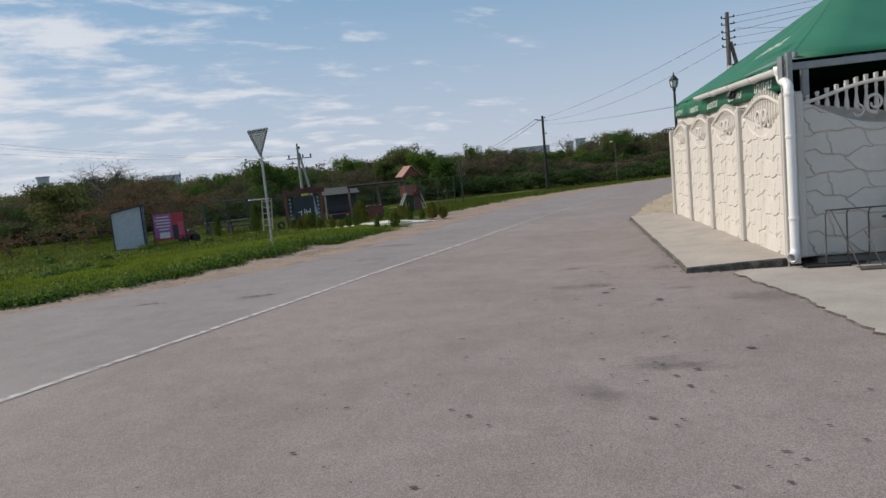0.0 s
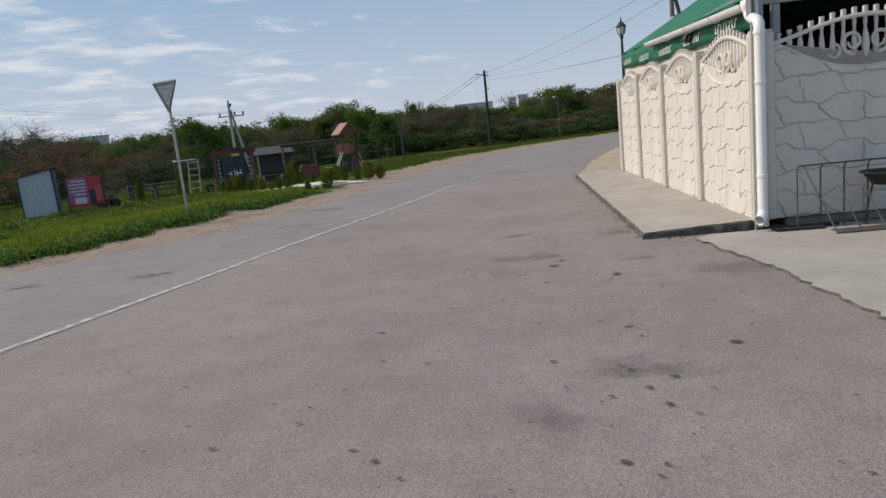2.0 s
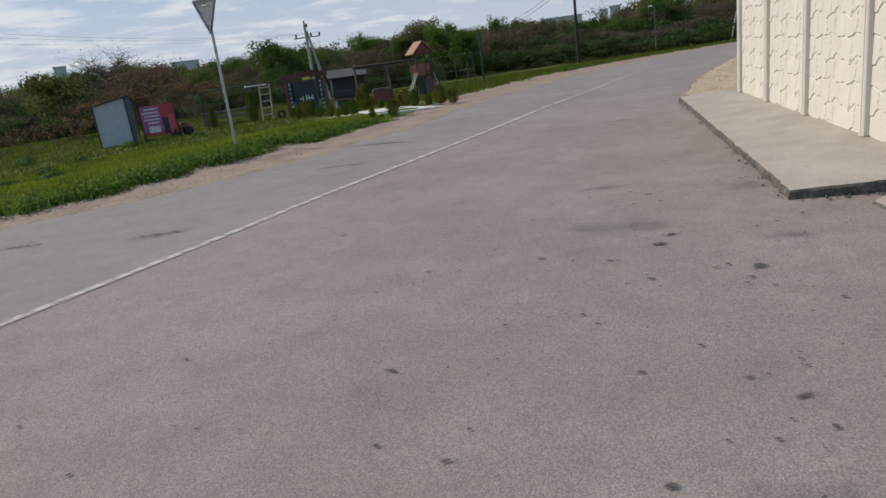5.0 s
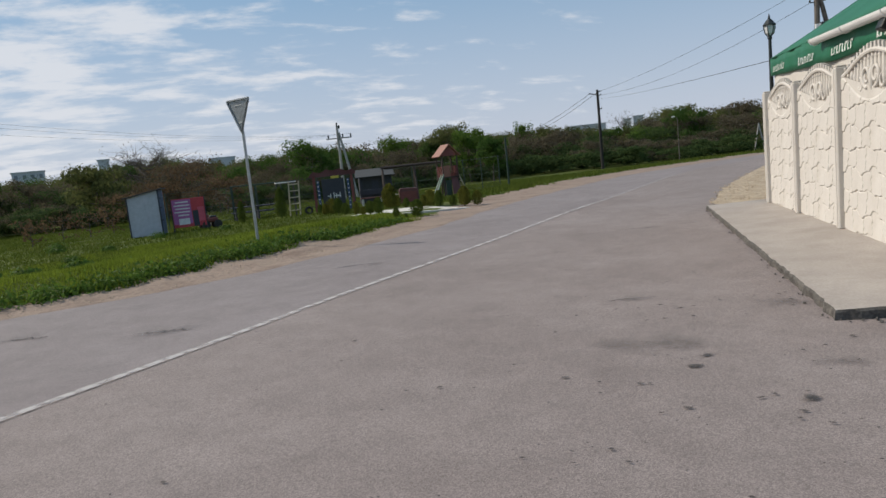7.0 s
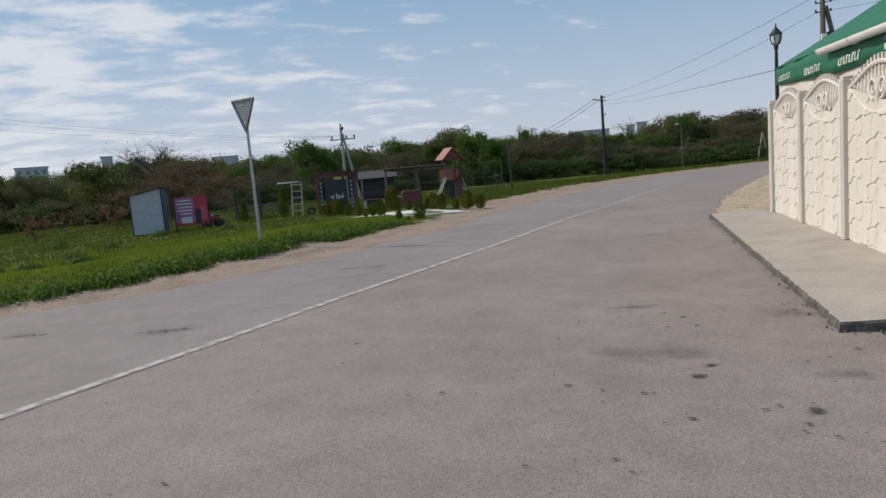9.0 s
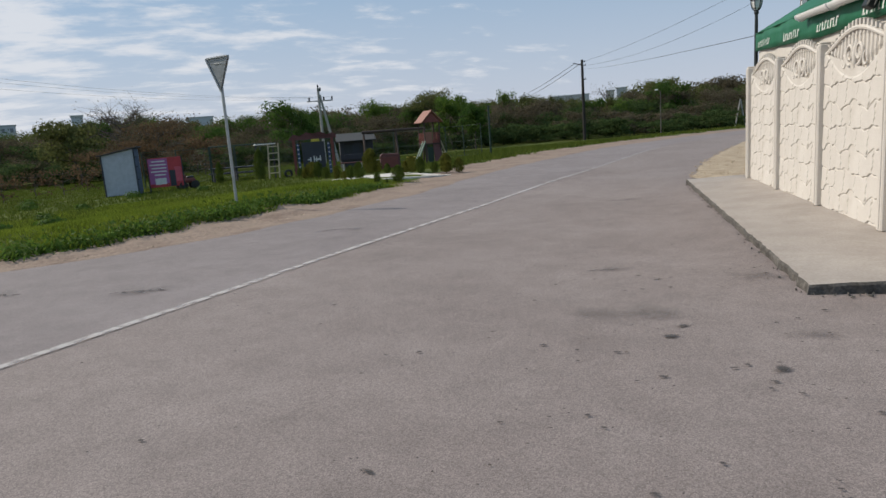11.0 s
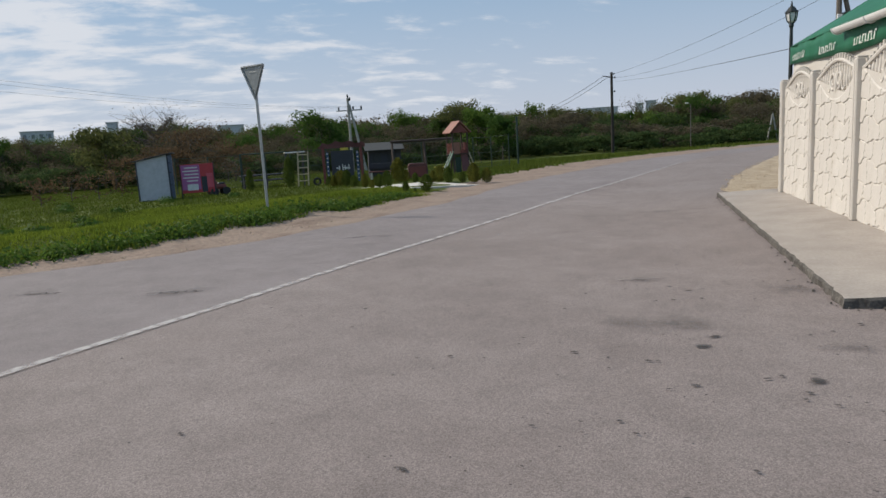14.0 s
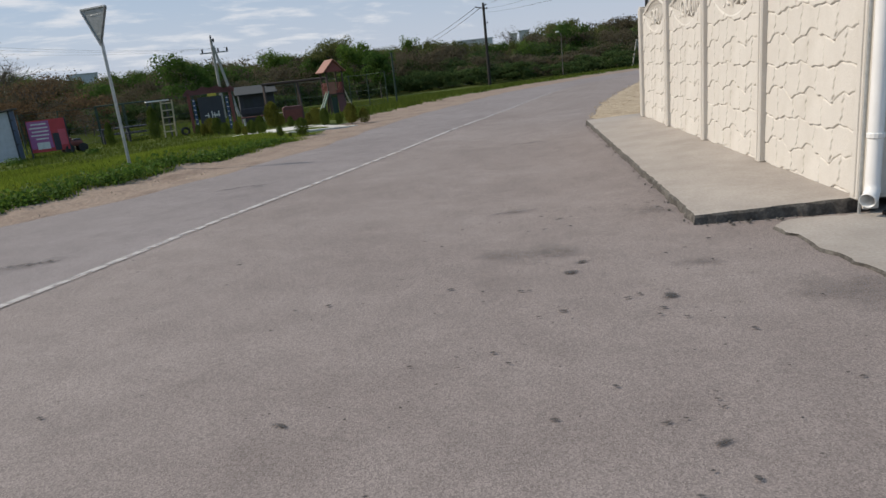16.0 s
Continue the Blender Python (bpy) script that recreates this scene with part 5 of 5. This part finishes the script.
def tree_thing(az, d, top, width, leaf, n_leaf, size, seed, label, name="tree", limbs=11, twigs=6, bare=False):
    x, y, z = survey(az, d)
    height = 1.43 + d * math.tan(radians(top)) - z
    rng = np.random.default_rng(seed)
    t = thing(name, x, y, z - 0.05, 0, label, "bush" if name == "bush" else "tree")
    segs, tips, ends = grow(rng, height * 0.95, width * 0.88, limbs, twigs, 0.12 if name == "bush" else 0.22)
    v, f = limb_arrays(segs)
    ob = new("trunk", from_arrays("trunk", v, f, M_BARK))
    ob.parent = t
    if n_leaf < 1000:
        c = tips[rng.integers(0, len(tips), n_leaf)] + rng.normal(size=(n_leaf, 3)) * np.array([0.05, 0.05, 0.04]) * height
        v, f = leaf_arrays(c[c[:, 2] > 0.12], size, rng)
    else:
        v, f = crown_arrays(ends, height, width, n_leaf, size, rng)
    ob = new("crown", from_arrays("crown", v, f, leaf))
    ob.parent = t
    return t


tree_thing(-25.2, 74, 2.95, 6.2, L_GREEN, 4160, 0.12, 5, "rounded tree in dense fresh green leaf")
tree_thing(-22.0, 90, 2.5, 7.0, L_BROWN, 1500, 0.14, 6, "tree with thin brown budding crown")
tree_thing(-37.3, 76, 3.95, 8.6, L_BROWN, 990, 0.06, 8, "nearly bare spreading tree with thin grey branches", limbs=26, twigs=22)
tree_thing(-12.0, 72, 2.65, 4.4, L_FRESH, 3520, 0.12, 9, "slender tree in light green spring leaf")
tree_thing(-13.7, 84, 3.2, 6.0, L_OLIVE, 3600, 0.12, 10, "tall tree with open olive-green crown and bare tips", twigs=9)
tree_thing(-18.4, 88, 2.55, 5.0, L_FRESH, 3840, 0.12, 12, "broad tree in light green spring leaf")
tree_thing(2.6, 88, 1.35, 5.6, L_FRESH, 3840, 0.12, 13, "low rounded tree in bright green leaf")
tree_thing(4.9, 112, 2.65, 9.0, L_OLIVE, 6000, 0.15, 14, "large dark olive tree beyond the bend")
tree_thing(9.5, 108, 2.25, 9.5, L_BROWN, 6000, 0.15, 15, "broad brown budding tree beyond the bend")
tree_thing(-10.1, 66, 1.75, 3.4, L_GREEN, 3200, 0.1, 19, "round dark green tree beside the playground mast")
tree_thing(-7.35, 92, 2.75, 2.8, L_FRESH, 1800, 0.11, 20, "small light green tree standing above the woods")
tree_thing(1.1, 118, 2.5, 3.4, L_BROWN, 700, 0.08, 21, "thin bare tree before the distant white building", limbs=14, twigs=12)
tree_thing(-5.3, 92, 2.3, 4.5, L_OLIVE, 2880, 0.12, 16, "tree with pale olive spring crown")
tree_thing(-41.4, 62, 2.75, 6.2, L_OLIVE, 4160, 0.12, 17, "broad olive-green tree at the meadow's edge")
tree_thing(-36.0, 62, 2.55, 7.5, L_RUST, 1800, 0.09, 18, "thicket tree with rust-brown young leaves", twigs=9)
for k, (az, d, top, w) in enumerate(((-44.5, 44, -0.6, 2.6), (-42.6, 45, -0.5, 3.0), (-46.5, 42, -0.9, 2.2), (-41.0, 46, -0.8, 2.2))):
    tree_thing(az, d, top, w, L_RUST, 260, 0.07, 30 + k, "low bush with rust-coloured young leaves on the meadow", "bush", 9, 6)


def skyline(az):
    """How high the woods stand against the sky, in degrees, by bearing."""
    return float(np.interp(az, [-60, -45, -42.5, -40.6, -33, -31.7, -30.6, -27.8, -26.4, -25.2, -23.6, -22.2, -20, -18.4, -16.5, -15.5, -14.5, -13.5, -12.1, -11.2, -8.1, -7.4, -6.7, -4.6, -1.8, 0.4, 2.3, 3.0, 4.8, 7.8, 9.4, 11],
                           [2.2, 2.2, 2.45, 2.7, 2.7, 2.25, 2.1, 2.2, 2.7, 2.95, 2.4, 2.45, 2.0, 2.5, 2.3, 2.4, 3.0, 3.15, 2.7, 2.2, 2.1, 2.45, 2.1, 2.1, 1.75, 1.4, 1.45, 2.3, 2.6, 2.05, 2.25, 1.95]))


def woodland(name, leaf, label, count, az0, az1, d0, d1, top0, top1, width, n_leaf, size, seed, trunks=True):
    """A joined stand of trees too many and too far to count."""
    rng = np.random.default_rng(seed)
    lv, lf, tv, tf, nl, nt = [], [], [], [], 0, 0
    for i in range(count):
        az, d = az0 + (az1 - az0) * (i + rng.uniform(0, 1)) / count, rng.uniform(d0, d1)
        x, y, z = survey(az, d)
        height = max(1.2, 1.43 + d * math.tan(radians(skyline(az) * rng.uniform(top0, top1))) - z)
        wide = width * rng.uniform(0.7, 1.3)
        segs, tips, ends = grow(rng, height * 0.95, wide * 0.88, 8, 4, 0.1)
        at = np.array([x, y, z - 0.05])
        v, f = limb_arrays(segs)
        tv.append(v + at)
        tf.append(f + nt)
        nt += len(v)
        v, f = crown_arrays(ends, height, wide, n_leaf, size, rng, 0.35)
        lv.append(v + at)
        lf.append(f + nl)
        nl += len(v)
    wood = tagged(new(name, from_arrays(name, np.concatenate(lv), np.concatenate(lf), leaf)), label, "woodland", kind="stuff")
    if trunks:
        stems = new("trunks", from_arrays("trunks", np.concatenate(tv), np.concatenate(tf), M_BARK))
        stems.parent = wood
        tagged(stems, kind="stuff")
    return wood


woodland("woodland", L_OLIVE, "dense olive-green spring woodland behind the meadow", 80, -64, 16, 92, 128, 0.8, 1.03, 6.0, 3200, 0.115, 41)
woodland("woodland", L_BROWN, "brown budding woodland behind the meadow", 92, -64, 16, 80, 122, 0.6, 1.0, 5.6, 2900, 0.1, 42)
woodland("woodland", L_GREEN, "dark green trees in the woodland belt", 44, -64, 15, 82, 116, 0.55, 0.97, 5.0, 3100, 0.11, 43)
woodland("thicket", L_DARK, "dark low thicket at the woodland's foot", 80, -64, 15, 78, 94, -0.1, 0.6, 6.0, 2200, 0.1, 44, False)
woodland("thicket", L_BROWN, "brown leafless thicket at the woodland's foot", 90, -64, 13, 72, 92, -0.2, 0.75, 5.0, 2000, 0.075, 45)
# low growth in the darkest leaf colour, painting the shadow under the trees
woodland("undergrowth", L_DARK, "bramble undergrowth along the woodland's edge, coloured dark as the shade there", 150, -64, 14, 69, 82, -0.4, 0.05, 4.2, 1100, 0.1, 47, False)
woodland("thicket", L_RUST, "rust-brown thicket behind the shed", 5, -41, -31, 56, 66, 0.1, 0.6, 5.0, 1300, 0.09, 46)


# clipped little conifers along the path
def shrub_mesh(seed, height, width, leaf):
    rng = np.random.default_rng(seed)
    n = 1700
    h = rng.uniform(0.04, 1.0, n) ** 0.9
    r = width / 2 * np.interp(h, [0, 0.12, 0.35, 0.6, 0.85, 1], [0.45, 0.8, 1.0, 0.98, 0.68, 0.2]) * rng.uniform(0.55, 1.12, n)
    a = rng.uniform(0, 6.283, n)
    r = r * (1 + 0.15 * np.sin(a * 3 + seed) * np.sin(h * 9 + seed))
    c = np.stack([r * np.cos(a), r * np.sin(a), h * height], 1)
    up = np.stack([np.cos(a) * 0.25, np.sin(a) * 0.25, np.ones(n)], 1)
    side = np.stack([-np.sin(a), np.cos(a), np.zeros(n)], 1) + rng.normal(size=(n, 3)) * 0.4
    s = rng.uniform(0.035, 0.065, n)[:, None]
    v = np.stack([c - side * s * 0.35, c + side * s * 0.35, c + up * s * 1.5], 1).reshape(-1, 3)
    return from_arrays("foliage", v, np.arange(3 * n).reshape(-1, 3), leaf)


L_THUJA, L_GOLD = leaf_material("thuja_scales", (0.062, 0.09, 0.02), (0.105, 0.14, 0.03)), leaf_material("golden_thuja", (0.1, 0.105, 0.022), (0.165, 0.165, 0.034))
SHRUBS = [shrub_mesh(s, 1.0, w, m) for s, w, m in ((1, 0.62, L_THUJA), (2, 0.5, L_GOLD), (3, 0.7, L_GOLD), (4, 0.56, L_THUJA))]
SPOTS = [(-25.0, 33.0, 0.5), (-24.6, 31.7, 0.52), (-24.0, 31.7, 0.74), (-23.5, 31.2, 0.74), (-22.9, 29.7, 0.5), (-22.0, 26.8, 0.52), (-21.4, 23.9, 0.3), (-20.8, 23.0, 0.45), (-20.1, 22.1, 0.54), (-19.1, 28.7, 1.02), (-18.5, 29.4, 0.5), (-17.7, 24.4, 0.36), (-16.8, 18.8, 0.46), (-16.2, 22.6, 0.4), (-15.6, 22.6, 0.54), (-14.9, 22.2, 0.53), (-13.7, 21.9, 0.35), (-12.7, 21.7, 0.62), (-11.6, 21.7, 0.46), (-18.6, 18.9, 0.28), (-17.8, 18.5, 0.14)]
for i, (az, d, h) in enumerate(SPOTS):
    x, y, z = survey(az, d)
    s = thing("shrub", x, y, z, 40 * i, "small trimmed conifer shrub beside the path", "shrub", "conifers along the path")
    wide = 1.0 + 0.28 * ((i * 7) % 5) / 4
    ob = piece("foliage", SHRUBS[i % 4], s, Matrix.Diagonal((h * wide, h * wide, h, 1)))
    bm = bmesh.new()
    rod(bm, (0, 0, -0.05), (0, 0, 0.12), 0.02, seg=6)
    part("stem", bm, M_BARK, s)
for az, d, h in ((-28.2, 34.5, 1.5), (-31.4, 36, 1.1)):
    x, y, z = survey(az, d)
    s = thing("shrub", x, y, z, 10, "slim upright conifer in the playground", "shrub")
    piece("foliage", SHRUBS[0], s, Matrix.Diagonal((h * 0.6, h * 0.6, h, 1)))


# grass as blades
def blades(name, n, x0, x1, y0, y1, keep, tall, wide, mat, label, seed, lean=0.35):
    rng = np.random.default_rng(seed)
    x, y = rng.uniform(x0, x1, n), rng.uniform(y0, y1, n)
    d = off_road(x, y)
    k = keep(x, y, d, rng)
    x, y, d = x[k], y[k], d[k]
    z = land(x, y) - 0.03
    h = tall(x, y, d) * rng.uniform(0.5, 1.25, len(x))
    a = rng.uniform(0, 6.283, len(x))
    w = wide * rng.uniform(0.6, 1.4, len(x))
    base = np.stack([x, y, z], 1)
    s = np.stack([np.cos(a) * w / 2, np.sin(a) * w / 2, 0 * a], 1)
    b = rng.uniform(0, 6.283, len(x))
    tip = base + np.stack([np.cos(b) * h * lean, np.sin(b) * h * lean, h], 1)
    v = np.stack([base - s, base + s, tip], 1).reshape(-1, 3)
    return tagged(new(name, from_arrays(name, v, np.arange(len(v)).reshape(-1, 3), mat)), label, "grass", kind="stuff")


def off_path(x, y):
    return ~((x > -11.8) & (x < -4.5) & (y > 21.3) & (y < 30) & (np.abs((x + 5.6) * 0.8 + (y - 22.6) * 0.6) < 1.6))


blades("grass", 520000, -30, -4.5, 7, 26, lambda x, y, d, r: (d > verge_width(y) - 0.05 + r.uniform(0, 0.35, len(x))) & (d < 13) & off_path(x, y) & (y < 24.5), lambda x, y, d: 0.1 + 0.035 * waves(x, y, 1.3, 0.3), 0.026, M_BLADE, "lush green spring grass on the verge", 61)
blades("grass", 160000, -60, -4, 12, 62, lambda x, y, d, r: (d > verge_width(y) + 0.3) & ((d > 9) | (y > 24)) & off_path(x, y), lambda x, y, d: 0.14 + 0.05 * waves(x, y, 0.7, 1.3), 0.06, M_ROUGH, "rough green meadow grass", 62)
blades("grass", 90000, -8, 40, 28, 76, lambda x, y, d, r: (d > verge_width(y) + 0.2) & (d < 16) & off_path(x, y), lambda x, y, d: 0.2 + 0.08 * waves(x, y, 0.7, 1.3), 0.06, M_ROUGH, "rough green grass on the far verge", 64)


def weeds(name, n, seed, label):
    """Leafy clumps along the edge of the grass."""
    rng = np.random.default_rng(seed)
    y = rng.uniform(7.5, 19.8, n)
    d = verge_width(y) + 0.12 + np.abs(rng.normal(0, 0.2, n))
    x = np.interp(y, LEFT_Y, LEFT_X) - d * 1.12
    c, size = [], rng.uniform(0.09, 0.2, n) * np.interp(y, [7, 13, 17, 20], [1.05, 0.95, 0.8, 0.45])
    for i in range(n):
        m = 26
        p = rng.normal(size=(m, 3)) * size[i] * np.array([0.75, 0.75, 0.55])
        p[:, 2] = np.abs(p[:, 2]) * 1.2
        c.append(p + np.array([x[i], y[i], float(land(x[i], y[i])) - 0.02]))
    v, f = leaf_arrays(np.concatenate(c), 0.035, rng, None, 0.55)
    return tagged(new(name, from_arrays(name, v, f, M_WEED)), label, "weeds", kind="stuff")


weeds("weeds", 600, 71, "dark leafy weeds along the edge of the grass")


def tussock(x, y, size, seed):
    rng = np.random.default_rng(seed)
    n = 420
    way = rng.normal(size=(n, 3))
    way /= np.linalg.norm(way, axis=1, keepdims=True)
    way[:, 2] = np.abs(way[:, 2])
    c = way * np.array([size, size * 0.8, size * 0.65]) * (0.5 + 0.5 * rng.uniform(0, 1, n) ** 0.5)[:, None] * (1 + 0.25 * np.sin(way[:, :1] * 7 + seed))
    v, f = leaf_arrays(c, 0.05, rng, way, 0.5)
    ob = new("weed_clump", from_arrays("weed_clump", v, f, M_WEED))
    ob.location = (x, y, float(land(x, y)))
    return tagged(ob, "leafy dark green weed clump standing in the meadow grass", "weeds", "weed clumps")


for i, (x, y, s) in enumerate(((-14.2, 17.3, 0.42), (-12.6, 14.2, 0.36), (-16.5, 19.5, 0.34), (-19.8, 27.8, 0.45), (-18.4, 23.2, 0.3), (-22.5, 25.0, 0.4), (-11.6, 12.4, 0.4), (-15.4, 14.8, 0.45), (-17.2, 28.9, 0.3), (-24.5, 27.0, 0.5))):
    tussock(x, y, s, 90 + i)


# far buildings on the rise behind the woods, with distance haze put into their colours
def far_block(az, d, low, high, width, mat, label, windows=6):
    x, y, z = survey(az, d)
    z0, z1 = 1.43 + d * math.tan(radians(low)), 1.43 + d * math.tan(radians(high))
    t = thing("apartment_building", x, y, z, -az, label, "building")
    boxed("wall", (0, 5, (z1 - z) / 2), (width, 10, z1 - z), mat, t, 0.05)
    boxed("roof", (0, 5, z1 - z + 0.15), (width + 0.6, 10.6, 0.3), P_HAZY, t, 0.05)
    h = max(0.8, (z1 - z0) * 0.3)
    for i in range(windows):
        wx = -width / 2 + width * (i + 0.5) / windows
        boxed("window", (wx, -0.04, (z1 - z) - h * 1.1), (width / windows * 0.4, 0.1, h), P_PALEWIN, t, 0.01)


far_block(1.15, 240, 0.8, 2.1, 2.3, P_WHITE, "distant white cube-shaped building above the trees", 0)
far_block(2.0, 262, 1.2, 2.25, 3.6, P_HAZY, "distant long pale building with a flat roof", 0)
far_block(-2.0, 270, 1.0, 1.98, 13.5, P_HAZY, "distant long grey building above the trees", 0)
far_block(-32.4, 280, 1.0, 2.35, 10.0, P_HAZY, "distant long grey building above the trees", 0)
far_block(-41.0, 250, 1.5, 2.95, 3.4, P_HAZY, "distant block half hidden by the woods", 0)
far_block(-46.0, 260, 1.5, 2.5, 9.5, P_HAZY, "distant pale building half hidden by the woods", 4)


# ---- marks on the road ----
def blot(bm, uv, x, y, rx, ry, turn, seed, z):
    """A ragged flat patch with coordinates that run from its middle to its rim."""
    rng = random.Random(seed)
    n = 14
    pts = []
    for k in range(n):
        a = 2 * math.pi * k / n
        s = rng.uniform(0.75, 1.2)
        px, py = rx * s * math.cos(a), ry * s * math.sin(a)
        pts.append((x + px * math.cos(turn) - py * math.sin(turn), y + px * math.sin(turn) + py * math.cos(turn), a))
    mid = bm.verts.new((x, y, z))
    rim = [bm.verts.new((px, py, z)) for px, py, a in pts]
    for k in range(n):
        f = bm.faces.new((mid, rim[k], rim[(k + 1) % n]))
        for lp in f.loops:
            if lp.vert is mid:
                lp[uv].uv = (0, 0)
            else:
                a = 2 * math.pi * (k if lp.vert is rim[k] else k + 1) / n
                lp[uv].uv = (math.cos(a), math.sin(a))


def stains(name, rows, mat, label, z, seed):
    bm = bmesh.new()
    uv = bm.loops.layers.uv.new("UVMap")
    for i, (x, y, r) in enumerate(rows):
        rng = random.Random(seed + i)
        blot(bm, uv, x, y, r * rng.uniform(0.9, 1.5), r * rng.uniform(0.5, 0.95), rng.uniform(-0.5, 0.5), seed + i, z + 0.0002 * (i % 9))
    return tagged(finish(name, bm, mat), label, "stains", kind="stuff")


# stains that stand out, and a scatter of small drips round them
DARK = [(-0.08, 9.01, 0.06), (0.07, 8.84, 0.08), (0.15, 8.56, 0.05), (0.12, 7.49, 0.09), (0.02, 7.28, 0.09), (0.30, 6.71, 0.04), (0.38, 6.76, 0.04), (0.55, 6.7, 0.13), (0.42, 6.42, 0.04), (-0.08, 6.57, 0.06), (0.2, 5.3, 0.05), (0.36, 5.14, 0.07), (0.93, 4.69, 0.08), (0.33, 3.86, 0.06), (0.44, 4.21, 0.08), (0.59, 4.02, 0.05), (-1.95, 3.66, 0.04), (-2.27, 4.92, 0.04), (-1.4, 5.43, 0.06), (-0.97, 4.69, 0.06), (-1.21, 3.56, 0.05), (-1.08, 3.44, 0.06), (0.28, 4.08, 0.05), (0.07, 3.99, 0.07)]
FAINT = [(0.2, 4.4, 0.42), (-0.22, 3.8, 0.36), (-0.35, 7.75, 0.33), (0.0, 7.85, 0.3), (0.45, 4.3, 0.3), (-0.3, 9.3, 0.2), (0.9, 8.9, 0.35), (-5.0, 8.75, 0.34), (-6.8, 8.7, 0.3), (-4.55, 12.5, 0.3), (-4.1, 12.6, 0.2), (1.5, 6.6, 0.4), (0.5, 2.0, 0.5), (1.2, 1.6, 0.3), (0.9, 7.3, 0.2)]
stains("oil_stains", [(x, y, r * 0.62) for x, y, r in DARK], M_STAIN, "dark oil drips on the asphalt", 0.009, 100)
stains("damp_stains", FAINT, M_SOFT, "broad faint dark stains on the asphalt", 0.006, 200)
rng = random.Random(17)
drips = []
for i in range(330):
    x, y = rng.gauss(0.2, 1.3), rng.uniform(1.0, 9.5)
    drips.append((x, y, 0.008 + 0.02 * rng.random() ** 3))
for i in range(160):
    drips.append((rng.uniform(-4, 1.6), rng.uniform(0.3, 14), 0.008 + 0.015 * rng.random() ** 2))
stains("drips", [d for d in drips if d[0] < 1.4], M_STAIN, "scattered small dark drips on the asphalt", 0.0095, 300)


def crack(points, width, seed):
    rng = random.Random(seed)
    bm = bmesh.new()
    last = None
    n = 14
    (x0, y0), (x1, y1) = points
    for i in range(n + 1):
        s = i / n
        x, y = x0 + (x1 - x0) * s, y0 + (y1 - y0) * s + rng.uniform(-0.03, 0.03)
        w = 0.6 * width * rng.uniform(0.3, 1.0) * math.sin(math.pi * (0.1 + 0.8 * s))
        row = (bm.verts.new((x, y - w, 0.0085)), bm.verts.new((x, y + w, 0.0085)))
        if last:
            bm.faces.new((last[0], row[0], row[1], last[1]))
        last = row
    return tagged(finish("asphalt_patch", bm, M_CRACK), "dark sealed crack across the asphalt", "crack", "sealed cracks")


crack(((-5.35, 8.7), (-4.75, 8.85)), 0.09, 1)
crack(((-7.0, 8.6), (-6.5, 8.75)), 0.07, 2)
crack(((-4.7, 12.5), (-4.1, 12.7)), 0.07, 3)
crack(((-0.35, 14.7), (0.45, 14.85)), 0.07, 4)
crack(((0.6, 15.0), (1.0, 15.05)), 0.05, 5)
crack(((-0.6, 9.25), (-0.25, 9.3)), 0.03, 6)


# loose stones on the dirt verge and along the slab's foot
def pebbles(name, n, place, lo, hi, mat, label, seed):
    rng = np.random.default_rng(seed)
    cube = np.array([[-1, -1, -0.6], [1, -1, -0.6], [1, 1, -0.6], [-1, 1, -0.6], [-0.6, -0.6, 0.7], [0.6, -0.6, 0.7], [0.6, 0.6, 0.7], [-0.6, 0.6, 0.7]])
    quads = np.array([[0, 1, 5, 4], [1, 2, 6, 5], [2, 3, 7, 6], [3, 0, 4, 7], [4, 5, 6, 7]])
    v, f = [], []
    for i in range(n):
        x, y, z = place(rng)
        s = rng.uniform(lo, hi)
        a = rng.uniform(0, 6.28)
        p = cube * s * rng.uniform(0.6, 1.3, 3) + rng.normal(size=(8, 3)) * s * 0.15
        q = np.stack([p[:, 0] * math.cos(a) - p[:, 1] * math.sin(a) + x, p[:, 0] * math.sin(a) + p[:, 1] * math.cos(a) + y, p[:, 2] + z + s * 0.4], 1)
        f.append(quads + 8 * i)
        v.append(q)
    return tagged(new(name, from_arrays(name, np.concatenate(v), np.concatenate(f), mat)), label, "stones", kind="stuff")


M_PEBBLE = material("pebbles", (0.24, 0.18, 0.12), (0.42, 0.34, 0.25), 3, 0.9, island=0.35)


def on_verge(rng):
    y = rng.uniform(8, 22)
    d = rng.uniform(0, 1) * (float(verge_width(y)) + 0.2)
    x = float(np.interp(y, LEFT_Y, LEFT_X)) - d * 1.1 + 0.1
    return x, y, float(land(x, y)) if d > 0.1 else 0.01


def on_gravel(rng):
    y = rng.uniform(17.3, 30)
    x = float(np.interp(y, RIGHT_Y, RIGHT_X)) + rng.uniform(0, 2.8)
    return x, y, 0.03


def by_slab(rng):
    if rng.uniform() < 0.5:
        return rng.uniform(1.1, 2.0), 8.27 - abs(rng.normal(0, 0.05)), 0.008
    y = rng.uniform(8.3, 17)
    return 1.1 + 0.02 * (y - 8.3) - abs(rng.normal(0, 0.05)), y, 0.006


pebbles("stones", 380, on_verge, 0.004, 0.014, M_PEBBLE, "loose small stones on the dirt verge", 81)
pebbles("stones", 1400, on_gravel, 0.006, 0.02, M_GRAVEL, "loose yellow gravel stones", 82)
pebbles("rubble", 60, by_slab, 0.004, 0.012, M_BROKEN, "crumbs of broken concrete at the pavement's edge", 83)
